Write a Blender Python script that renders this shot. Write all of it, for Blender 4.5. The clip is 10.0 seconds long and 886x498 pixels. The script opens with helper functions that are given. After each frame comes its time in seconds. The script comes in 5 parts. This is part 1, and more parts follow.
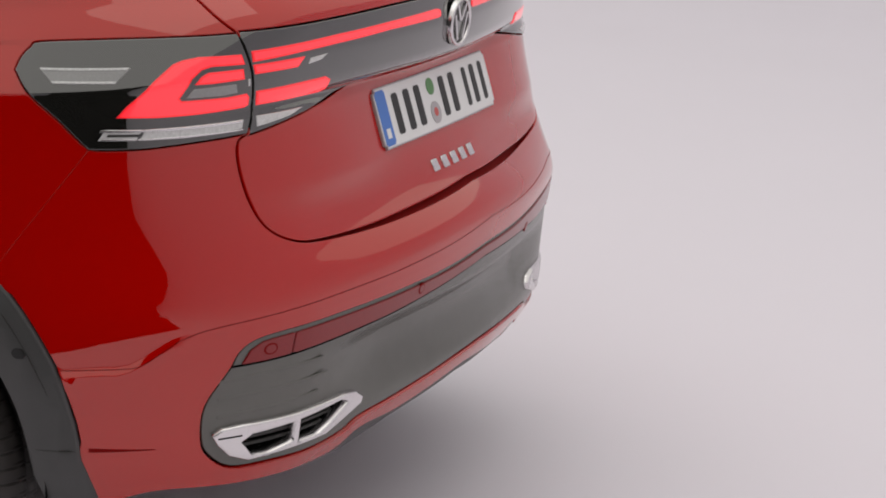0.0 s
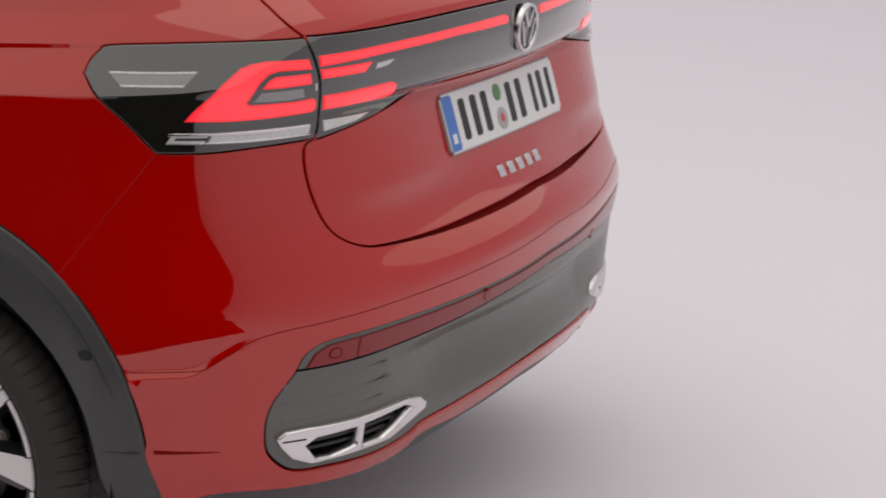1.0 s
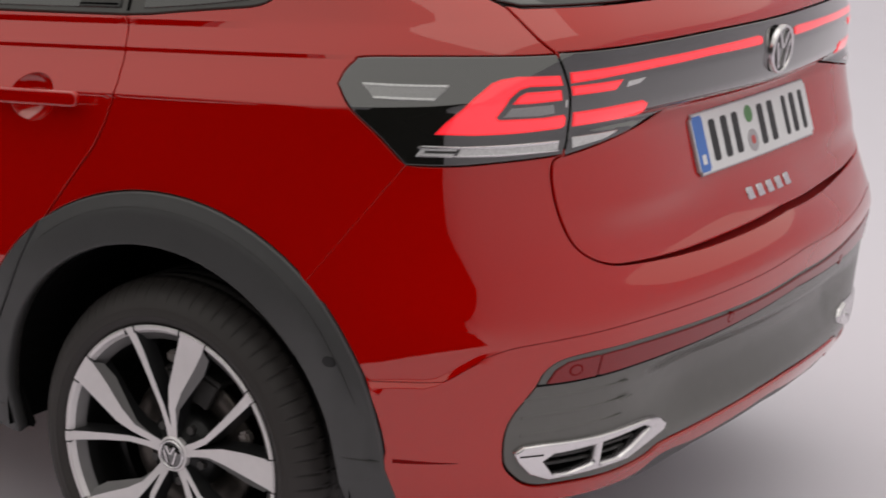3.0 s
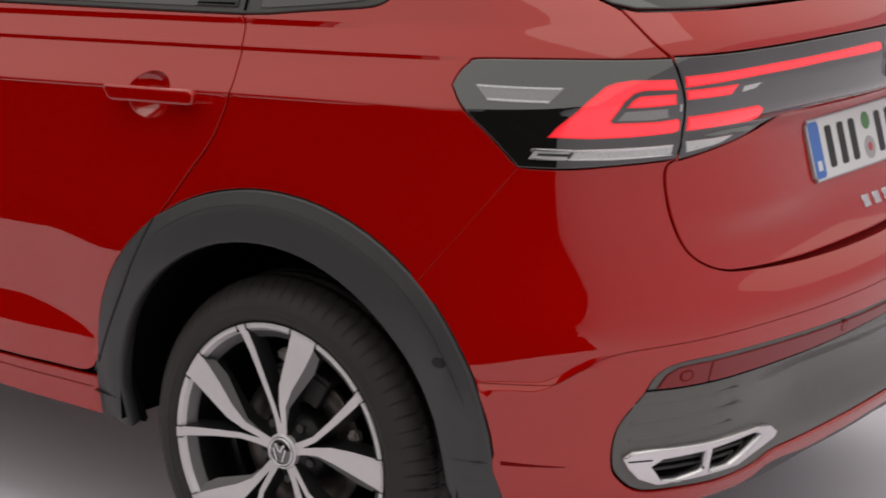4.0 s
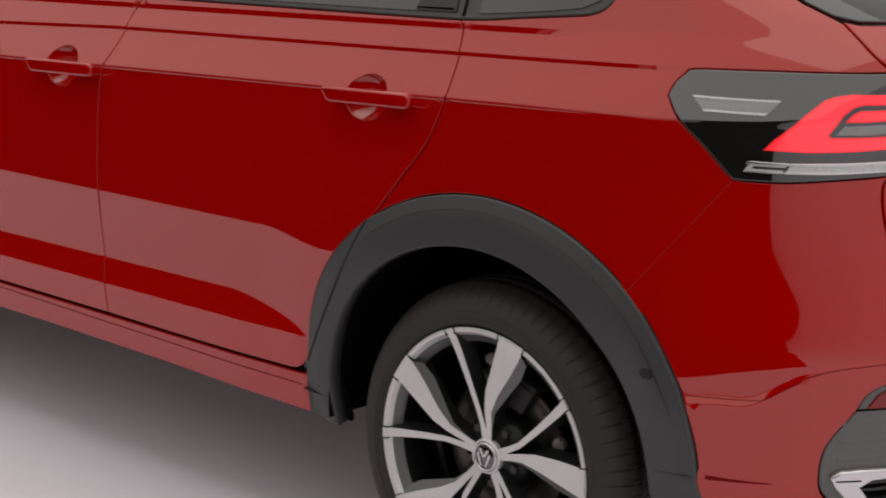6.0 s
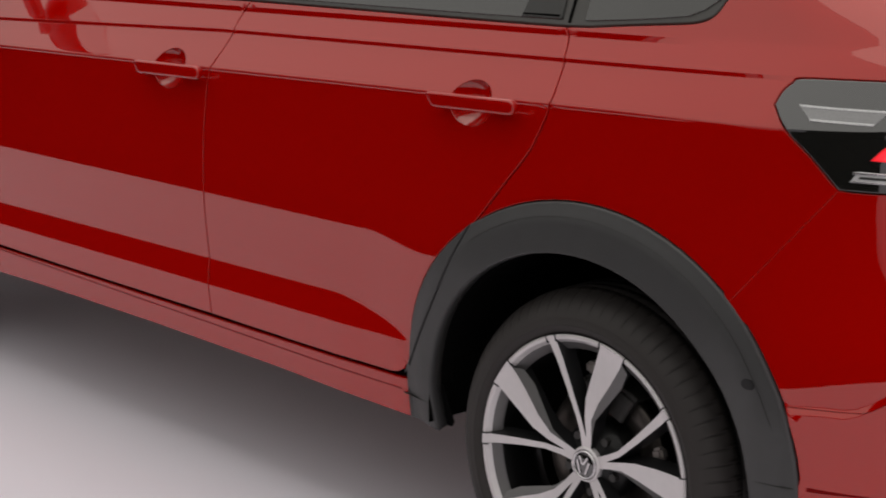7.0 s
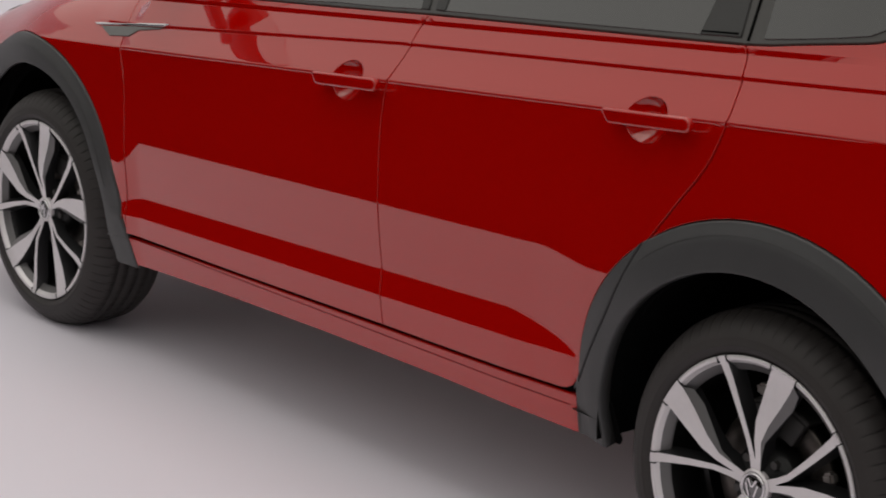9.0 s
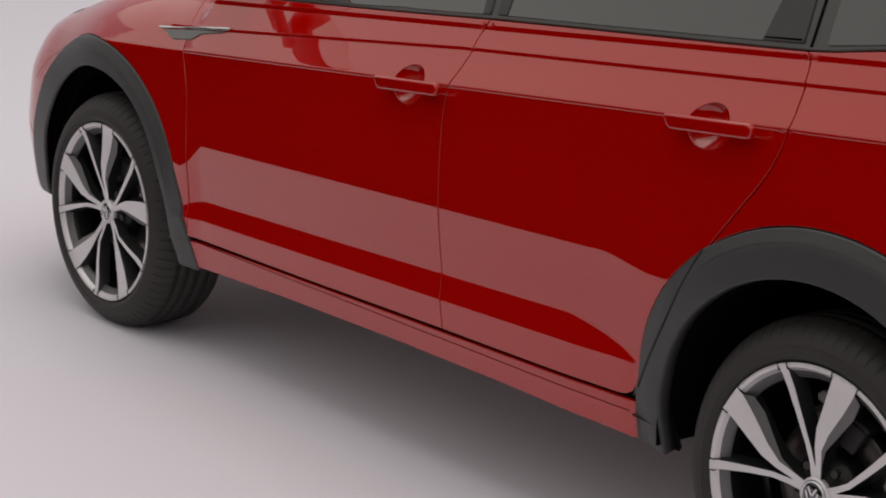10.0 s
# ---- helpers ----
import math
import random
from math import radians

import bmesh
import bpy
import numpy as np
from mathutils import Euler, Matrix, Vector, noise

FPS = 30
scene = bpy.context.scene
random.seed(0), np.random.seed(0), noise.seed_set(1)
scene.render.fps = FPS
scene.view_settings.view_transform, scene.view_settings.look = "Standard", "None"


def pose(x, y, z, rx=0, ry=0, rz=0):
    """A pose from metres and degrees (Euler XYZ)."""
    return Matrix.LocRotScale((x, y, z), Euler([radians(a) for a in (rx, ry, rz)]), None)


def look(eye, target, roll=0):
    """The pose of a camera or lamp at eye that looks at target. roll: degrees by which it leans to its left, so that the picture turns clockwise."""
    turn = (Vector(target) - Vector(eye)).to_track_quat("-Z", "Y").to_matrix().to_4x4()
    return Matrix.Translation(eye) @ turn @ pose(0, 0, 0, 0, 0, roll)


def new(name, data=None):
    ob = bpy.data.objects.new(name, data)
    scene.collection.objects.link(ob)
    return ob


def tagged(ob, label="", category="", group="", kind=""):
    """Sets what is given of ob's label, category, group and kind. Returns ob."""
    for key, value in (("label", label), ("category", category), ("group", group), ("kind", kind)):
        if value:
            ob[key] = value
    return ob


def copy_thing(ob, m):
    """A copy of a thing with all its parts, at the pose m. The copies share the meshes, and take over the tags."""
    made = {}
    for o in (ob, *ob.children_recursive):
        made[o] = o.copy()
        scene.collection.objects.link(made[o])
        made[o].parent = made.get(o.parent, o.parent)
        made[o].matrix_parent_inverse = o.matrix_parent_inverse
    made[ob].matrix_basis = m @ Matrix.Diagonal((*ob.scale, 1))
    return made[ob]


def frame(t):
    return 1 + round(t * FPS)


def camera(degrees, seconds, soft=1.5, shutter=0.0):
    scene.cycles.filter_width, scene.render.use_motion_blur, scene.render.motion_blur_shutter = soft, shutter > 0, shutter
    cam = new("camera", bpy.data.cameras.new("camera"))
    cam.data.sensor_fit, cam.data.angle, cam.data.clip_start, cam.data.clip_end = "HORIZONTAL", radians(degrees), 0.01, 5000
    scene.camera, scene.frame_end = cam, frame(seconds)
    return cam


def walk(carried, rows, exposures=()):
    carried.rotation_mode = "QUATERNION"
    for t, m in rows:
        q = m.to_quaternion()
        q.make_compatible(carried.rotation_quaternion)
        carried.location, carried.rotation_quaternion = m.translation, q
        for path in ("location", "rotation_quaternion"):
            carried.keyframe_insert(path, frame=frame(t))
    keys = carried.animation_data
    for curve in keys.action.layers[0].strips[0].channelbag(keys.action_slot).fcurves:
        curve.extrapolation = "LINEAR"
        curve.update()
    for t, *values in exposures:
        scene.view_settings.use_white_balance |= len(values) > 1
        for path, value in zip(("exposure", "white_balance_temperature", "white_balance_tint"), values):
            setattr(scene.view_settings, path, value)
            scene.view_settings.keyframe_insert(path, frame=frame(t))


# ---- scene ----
from mathutils.geometry import delaunay_2d_cdt

# a camera on a tripod that pans from the car's tail to its front wheel
cam = camera(24.25, 10.0, 1.8, 0.5)
EYE = (2.300, -3.591, 1.640)
ROWS = [  # seconds, heading, tilt, roll
    (0.0, 23.266, -14.849, 1.251),
    (0.5, 23.825, -14.819, 1.265),
    (1.0, 25.145, -14.731, 1.277),
    (1.5, 26.823, -14.676, 1.353),
    (2.0, 28.751, -14.534, 1.412),
    (2.5, 30.492, -14.457, 1.480),
    (4.0, 35.368, -14.472, 1.665),
    (4.5, 36.860, -14.471, 1.668),
    (5.0, 38.437, -14.479, 1.792),
    (5.5, 39.894, -14.470, 1.876),
    (7.0, 44.345, -14.391, 2.104),
    (7.5, 45.621, -14.323, 2.139),
    (8.0, 46.976, -14.259, 2.201),
    (8.5, 48.140, -14.202, 2.225),
    (9.0, 49.282, -14.160, 2.265),
    (9.5, 50.222, -14.134, 2.242),
    (10.0, 51.008, -14.096, 2.262),
]
walk(cam, [(t, pose(*EYE, 90 + tilt, 0, heading) @ pose(0, 0, 0, 0, 0, roll)) for t, heading, tilt, roll in ROWS], [(0.0, 0.04), (4.0, 0.03), (7.0, -0.02), (10.0, -0.11)])

# ---- studio light ----
world = bpy.data.worlds.new("studio")
scene.world = world
world.use_nodes = True
world.node_tree.nodes["Background"].inputs[0].default_value = (1.0, 0.95, 0.96, 1)
world.node_tree.nodes["Background"].inputs[1].default_value = 0.004


def area_lamp(name, at, target, sx, sy, power, colour=(1, 0.97, 0.97)):
    d = bpy.data.lights.new(name, "AREA")
    d.shape, d.size, d.size_y, d.energy, d.color = "RECTANGLE", sx, sy, power, colour
    ob = new(name, d)
    ob.matrix_world = look(at, target)
    return ob


area_lamp("ceiling_softbox", (-5.0, 2.0, 6.6), (-5.0, 2.0001, 0), 46.0, 36.0, 4160, (1, 0.968, 0.92))
# Unseen extra lamp, added to brighten the floor beside the car and the tail.
area_lamp("added_overhead_fill", (-0.5, -1.2, 6.3), (-0.5, -1.1999, 0), 11.0, 5.0, 120, (1, 0.968, 0.92))

# ---- materials ----


def material(name, base, rough=0.5, metal=0.0, coat=0.0, coat_rough=0.03, spec=0.5):
    m = bpy.data.materials.new(name)
    m.use_nodes = True
    b = m.node_tree.nodes["Principled BSDF"]
    b.inputs["Base Color"].default_value = (*base, 1)
    b.inputs["Roughness"].default_value = rough
    b.inputs["Metallic"].default_value = metal
    b.inputs["Coat Weight"].default_value = coat
    b.inputs["Coat Roughness"].default_value = coat_rough
    b.inputs["Specular IOR Level"].default_value = spec
    return m


def vary(m, scale, amount, bump=0.0, bump_scale=None, rough=0.0):
    """Mottling of colour and gloss, and a fine grain."""
    t = m.node_tree
    b = t.nodes["Principled BSDF"]
    co = t.nodes.new("ShaderNodeTexCoord")
    n = t.nodes.new("ShaderNodeTexNoise")
    n.inputs["Scale"].default_value, n.inputs["Detail"].default_value = scale, 6
    t.links.new(co.outputs["Object"], n.inputs["Vector"])
    hsv = t.nodes.new("ShaderNodeHueSaturation")
    hsv.inputs["Color"].default_value = b.inputs["Base Color"].default_value
    rng = t.nodes.new("ShaderNodeMapRange")
    rng.inputs["To Min"].default_value, rng.inputs["To Max"].default_value = 1 - amount, 1 + amount
    t.links.new(n.outputs["Fac"], rng.inputs["Value"])
    t.links.new(rng.outputs["Result"], hsv.inputs["Value"])
    t.links.new(hsv.outputs["Color"], b.inputs["Base Color"])
    if rough:
        r2 = t.nodes.new("ShaderNodeMapRange")
        r0 = b.inputs["Roughness"].default_value
        r2.inputs["To Min"].default_value, r2.inputs["To Max"].default_value = max(r0 - rough, 0), r0 + rough
        t.links.new(n.outputs["Fac"], r2.inputs["Value"])
        t.links.new(r2.outputs["Result"], b.inputs["Roughness"])
    if bump:
        n2 = t.nodes.new("ShaderNodeTexNoise")
        n2.inputs["Scale"].default_value, n2.inputs["Detail"].default_value = bump_scale or scale * 20, 3
        t.links.new(co.outputs["Object"], n2.inputs["Vector"])
        bp = t.nodes.new("ShaderNodeBump")
        bp.inputs["Strength"].default_value, bp.inputs["Distance"].default_value = bump, 0.001
        t.links.new(n2.outputs["Fac"], bp.inputs["Height"])
        t.links.new(bp.outputs["Normal"], b.inputs["Normal"])
    return m


RED = material("red_paint", (0.435, 0.0012, 0.0003), 0.03, 0.0, 0.5, 0.015, 0.80)
RED.node_tree.nodes["Principled BSDF"].inputs["Specular Tint"].default_value = (1.0, 0.90, 0.80, 1)
BELT = vary(material("belt_moulding", (0.062, 0.060, 0.056), 0.30), 40, 0.08)
BLACK = material("black_gap", (0.003, 0.003, 0.003), 0.9, spec=0.05)
INSERT = vary(material("satin_grey_plastic", (0.095, 0.093, 0.083), 0.27, spec=0.85), 30, 0.08, 0.15, 900)
CLAD = vary(material("grey_plastic", (0.050, 0.0495, 0.050), 0.42), 30, 0.10, 0.22, 900)
LENS = material("smoked_lens", (0.012, 0.0118, 0.0105), 0.05, 0, 1.0, 0.01, 1.0)
LENS.node_tree.nodes["Principled BSDF"].inputs["Coat IOR"].default_value = 1.7
GLASS = material("tinted_glass", (0.016, 0.0165, 0.0135), 0.03, 0, 1.0, 0.01, 0.7)
TRIM = vary(material("black_trim", (0.03, 0.03, 0.028), 0.35), 40, 0.1)
RUBBER = vary(material("rubber", (0.026, 0.0218, 0.0203), 0.62), 14, 0.2, 0.2, 300)
ALLOY = vary(material("machined_alloy", (0.76, 0.73, 0.735), 0.45, 0.6), 60, 0.05, 0.08, 1500)
ALLOYDARK = material("dark_alloy", (0.016, 0.016, 0.017), 0.38, 0.3, 0.3, 0.1)
GREYALLOY = vary(material("grey_alloy", (0.135, 0.13, 0.13), 0.40, 0.3, 0.3, 0.1), 60, 0.06)
# Pale warm grey, picked to bounce light onto the floor under the car.
BOUNCEGREY = vary(material("bounce_grey", (0.44, 0.38, 0.32), 0.6), 20, 0.15)
BARREL = material("black_barrel", (0.004, 0.004, 0.004), 0.5, 0.0, 0.2, 0.1, 0.3)
MIRROR = material("mirror_silver", (0.86, 0.86, 0.86), 0.02, 1.0)
CHROME = vary(material("satin_chrome", (0.74, 0.72, 0.73), 0.26, 1.0), 50, 0.04)
STEEL = vary(material("brake_steel", (0.13, 0.115, 0.105), 0.42, 0.9), 90, 0.25)
CASTING = vary(material("grey_casting", (0.065, 0.062, 0.060), 0.5, 0.5), 60, 0.2)
PALECAST = vary(material("pale_casting", (0.42, 0.38, 0.36), 0.45, 0.6), 60, 0.25)
WHITE = vary(material("studio_white", (0.765, 0.731, 0.797), 0.75), 0.7, 0.02, 0.1, 60)
DARKWALL = vary(material("black_drape", (0.004, 0.004, 0.004), 1.0, spec=0.0), 3, 0.3)
PLATE = material("plate_white", (0.75, 0.75, 0.75), 0.4)
PLATEBLUE = material("plate_blue", (0.06, 0.18, 0.55), 0.4)
PLATEINK = material("plate_black", (0.012, 0.012, 0.012), 0.45)
GREEN = material("seal_green", (0.10, 0.25, 0.09), 0.5)
SEAL = material("seal_silver", (0.45, 0.43, 0.44), 0.4, 0.4)
SEALRED = material("seal_red", (0.55, 0.10, 0.09), 0.5)
CRYSTAL = vary(material("clear_lamp", (0.60, 0.60, 0.60), 0.25, 0.1, 1.0, 0.02), 220, 0.35)
GREYLENS = vary(material("grey_lens", (0.27, 0.27, 0.27), 0.3, 0.1, 1.0, 0.02), 220, 0.15)
REFLEX = vary(material("red_reflector", (0.22, 0.006, 0.008), 0.35, 0, 0.6, 0.02, 0.3), 300, 0.2)
GLOW = material("lit_red", (0.3, 0.0, 0.0), 0.1, 0, 1.0, 0.01)
GLOW.node_tree.nodes["Principled BSDF"].inputs["Emission Color"].default_value = (1.0, 0.012, 0.024, 1)
GLOW.node_tree.nodes["Principled BSDF"].inputs["Emission Strength"].default_value = 0.66
CORE = material("bright_red", (0.3, 0.0, 0.0), 0.1, 0, 1.0, 0.01)
CORE.node_tree.nodes["Principled BSDF"].inputs["Emission Color"].default_value = (1.0, 0.032, 0.048, 1)
CORE.node_tree.nodes["Principled BSDF"].inputs["Emission Strength"].default_value = 1.12
# Body red darkened for shade in gap, grooves and crease; also rings the sensors.
DEEPRED = material("shade_joint_red", (0.19, 0.001, 0.001), 0.7, spec=0.1)
# ---- the car's skin: one smooth form, from which all panels are cut ----
# x runs from the nose (negative) to the tail, the rear axle at 0; y < 0 is the driver's side; z is up.


def soft(t, r):
    return 0.5 * (t + np.sqrt(t * t + r * r))


def bend(z, knots, x0, m0):
    """A profile that starts at x0 with slope m0 and turns at each knot (z, slope after it, rounding)."""
    out, m = x0 + m0 * (z - knots[0][0]), m0
    for zk, mk, r in knots:
        out = out + (mk - m) * soft(z - zk, r)
        m = mk
    return out


def through_points(z, pts, r):
    """A profile through the points (z, value), its corners rounded by r."""
    zs, vs = [p[0] for p in pts], [p[1] for p in pts]
    ms = [(vs[i + 1] - vs[i]) / (zs[i + 1] - zs[i]) for i in range(len(zs) - 1)]
    out = vs[0] + ms[0] * (z - zs[0])
    for i in range(1, len(ms)):
        out = out + (ms[i] - ms[i - 1]) * soft(z - zs[i], r)
    return out


def step(t, a, b):
    k = np.clip((t - a) / (b - a), 0, 1)
    return k * k * (3 - 2 * k)


def smin(a, b, k):
    h = np.maximum(k - np.abs(a - b), 0) / k
    return np.minimum(a, b) - h * h * k * 0.25


def shoulder(x):
    return 0.985 + 0.073 * x


def door_foot(x):
    return 0.400 + 0.0235 * x


def hollow_top(x):
    """The upper edge of the hollow over the doors' foot; it runs out towards both wheels."""
    return 0.107 + 0.118 * np.sqrt(np.clip((-0.47 - x) / 0.20, 0, 1)) * np.sqrt(np.clip((x + 2.18) / 0.13, 0, 1))


D3 = 0.130    # height of the topmost crease over the shoulder


def middle_crease(x):
    return 0.081 - 0.02 * np.clip(-1.1 - x, 0, 1)


def ledge_height(x):
    """The bumper's ledge beside the wheel, which climbs round the corner into the tail's crease."""
    return 0.544 + 0.010 * step(x, 0.42, 0.52) + 0.056 * step(x, 0.53, 0.64)


def half_width(x, z):
    zc, zb = shoulder(x), door_foot(x)
    u = (z - zb) / (zc - zb)
    top = hollow_top(x)
    mid = 0.50 - 0.05 * step(x, -0.60, -0.42) - 0.07 * step(x, -0.2, 0.3) - 0.11 * step(x, 0.30, 0.42) - 0.15 * step(-x, 2.05, 2.17)
    h = zc - zb
    # door: a lip at its foot, a hollow over it, then the long flat flank up to the shoulder crease
    flank = 0.851 + h * (0.085 * (1 - u) - 0.22 * soft(mid - u, 0.10))
    hollow = 0.20 * (soft(top - u, 0.006) - soft(0.107 - u, 0.006)) + 0.04 * soft(0.107 - u, 0.006) - 0.04 * soft(-0.02 - u, 0.02)
    flank = flank + h * hollow * 1.25
    dz = z - zc
    # shoulder: three facets that lean in, with a fine upright step at each upper crease
    D2 = middle_crease(x)
    front = step(x, -2.36, -2.20)
    k2, k3 = (1 - step(x, 0.20, 0.42)) * front, (1 - step(x, -0.02, 0.17)) * front
    kl = (1 - step(x, 0.02, 0.32)) * step(x, -2.20, -2.10)
    dl = dz - 0.0032 * kl
    up = -0.535 * soft(dl, 0.004 - 0.0026 * kl) - 0.04 * soft(dz - D2, 0.004) + 0.26 * soft(dz - D3, 0.006)
    up = up + 0.0044 * np.clip((dz - D2) / 0.0075 + 1, 0, 1) * k2 + 0.0062 * np.clip((dz - D3 + 0.001) / 0.0110 + 1, 0, 1) * k3
    # a fine lip under the crease, upright above and undercut below
    w = flank + up + 0.0022 * kl * (step(dz, -0.0040, -0.0008) - step(dz, 0.004, 0.06))
    low = soft(zb - 0.004 - z, 0.01)
    w = w - 0.10 * low
    ledge = ledge_height(x)
    w = w + 0.009 * (1 - np.clip((z - ledge) / 0.014, 0, 1)) * step(x, 0.425, 0.45) * (1 - step(x, 0.60, 0.68))
    w = w - 0.075 * soft(-2.45 - x, 0.20) ** 2 / 0.5 - 0.060 * soft(x - 0.10, 0.25) ** 2 / 0.5
    w = w - 0.065 * step(-x, 2.60, 3.10) * step(z, 0.62, 0.84)
    return w


TAIL_LOW = [(0.25, 0.70), (0.33, 0.775), (0.375, 0.802), (0.405, 0.818), (0.45, 0.818), (0.58, 0.842), (0.622, 0.851), (0.688, 0.862)]
TAIL_TOP = [(1.06, 0.775), (1.128, 0.764), (1.19, 0.705), (1.42, 0.27), (1.55, -0.10)]
TAIL = TAIL_LOW + [(0.712, 0.854), (0.738, 0.828), (0.760, 0.796), (0.790, 0.777), (0.832, 0.757), (0.956, 0.719), (0.982, 0.716), (0.991, 0.764)] + TAIL_TOP
TAIL_SIDE = [(0.25, 0.722), (0.33, 0.797), (0.375, 0.825), (0.405, 0.841), (0.45, 0.841), (0.58, 0.849), (0.622, 0.850), (0.688, 0.856), (0.73, 0.846), (0.78, 0.828), (0.83, 0.804), (0.88, 0.785), (0.94, 0.770), (1.00, 0.768)] + TAIL_TOP
NOSE = [(0.15, -3.25), (0.22, -3.36), (0.45, -3.40), (0.62, -3.39), (0.80, -3.33), (0.90, -3.20), (1.0, -2.5), (1.04, -2.15), (1.44, -1.28), (1.52, -0.9)]


def droop(z):
    """How much the tail's lines sink towards the sides."""
    return (0.065 + 0.045 * step(z, 0.50, 0.74)) * (1 - step(z, 0.70, 1.02))


def tail_x(y, z):
    zz = z + droop(z) * y * y
    k = step(np.abs(y), 0.18, 0.72)
    bow = 0.25 + 0.02 * (1 - step(z, 0.55, 0.67)) - 0.18 * (1 - k) * step(z, 0.78, 0.85) * (1 - step(z, 0.96, 0.99))
    return (1 - k) * through_points(zz, TAIL, 0.010) + k * through_points(zz, TAIL_SIDE, 0.026) - bow * y * y


def nose_x(y, z):
    return through_points(z, NOSE, 0.03) + 0.17 * y * y


def hood_z(x, y):
    return 1.035 + 0.16 * (x + 2.1) - 0.10 * soft(-2.9 - x, 0.2) - 0.06 * y * y


def inside(x, y, z, low=True):
    """Positive inside the car's skin."""
    a = np.abs(y)
    f = half_width(x, z) - a
    f = smin(f, tail_x(a, z) - x, 0.28)
    f = smin(f, x - nose_x(a, z), 0.26)
    if low:
        f = smin(f, hood_z(x, a) - z + 3.0 * step(x, -2.15, -2.0), 0.10)
    return f


class Skin:
    """A sheet of the skin, unrolled: s runs along the flank (s = x), round the tail's corner and across the tail; z is the height."""

    def __init__(self, xp=-0.1, yp=0.36, xq=-2.75, low=True):
        self.xp, self.yp, self.xq, self.low = xp, yp, xq, low
        self.arc = 1.0
        self.mid = xp + self.arc + yp          # the tail's middle
        self.front = xq - self.arc - yp        # the nose's middle

    def frame_of(self, s):
        s = np.asarray(s, float)
        right = np.where(s > self.mid, -1.0, np.where(s < self.front, -1.0, 1.0))
        s = np.where(s > self.mid, 2 * self.mid - s, np.where(s < self.front, 2 * self.front - s, s))
        th = np.clip((s - self.xp) / self.arc, 0, 1) * (math.pi / 2) - np.clip((self.xq - s) / self.arc, 0, 1) * (math.pi / 2)
        ox = np.clip(s, self.xq, self.xp)
        oy = -self.yp + np.maximum(s - self.xp - self.arc, 0) + np.maximum(self.xq - self.arc - s, 0)
        return ox, oy, np.sin(th), -np.cos(th), right

    def place(self, s, z, off=0.0):
        """The place and the outward normal at (s, z), lifted by off."""
        ox, oy, dx, dy, right = self.frame_of(s)
        z = np.asarray(z, float) + 0 * ox
        lo, hi = np.full(ox.shape, 0.02), np.full(ox.shape, 1.6)
        for _ in range(7):
            m = 0.5 * (lo + hi)
            ins = inside(ox + dx * m, oy + dy * m, z, self.low) > 0
            lo, hi = np.where(ins, m, lo), np.where(ins, hi, m)
        fl_, fh_ = inside(ox + dx * lo, oy + dy * lo, z, self.low), inside(ox + dx * hi, oy + dy * hi, z, self.low)
        for _ in range(4):
            m = lo + (hi - lo) * np.clip(fl_ / np.where(np.abs(fl_ - fh_) < 1e-12, 1, fl_ - fh_), 0.02, 0.98)
            fm = inside(ox + dx * m, oy + dy * m, z, self.low)
            ins = fm > 0
            lo, fl_, hi, fh_ = np.where(ins, m, lo), np.where(ins, fm, fl_), np.where(ins, hi, m), np.where(ins, fh_, fm)
        lo = lo + (hi - lo) * np.clip(fl_ / np.where(np.abs(fl_ - fh_) < 1e-12, 1, fl_ - fh_), 0, 1)
        x, y = ox + dx * lo, oy + dy * lo
        e = 4e-4
        g = np.stack([inside(x + e, y, z, self.low) - inside(x - e, y, z, self.low), inside(x, y + e, z, self.low) - inside(x, y - e, z, self.low),
                      inside(x, y, z + e, self.low) - inside(x, y, z - e, self.low)], -1)
        n = -g / np.maximum(np.linalg.norm(g, axis=-1, keepdims=True), 1e-9)
        p = np.stack([x, y, z], -1) + n * np.asarray(off)[..., None] if np.ndim(off) else np.stack([x, y, z], -1) + n * off
        p[..., 1] *= right
        n[..., 1] *= right
        return p, n


skin = Skin()


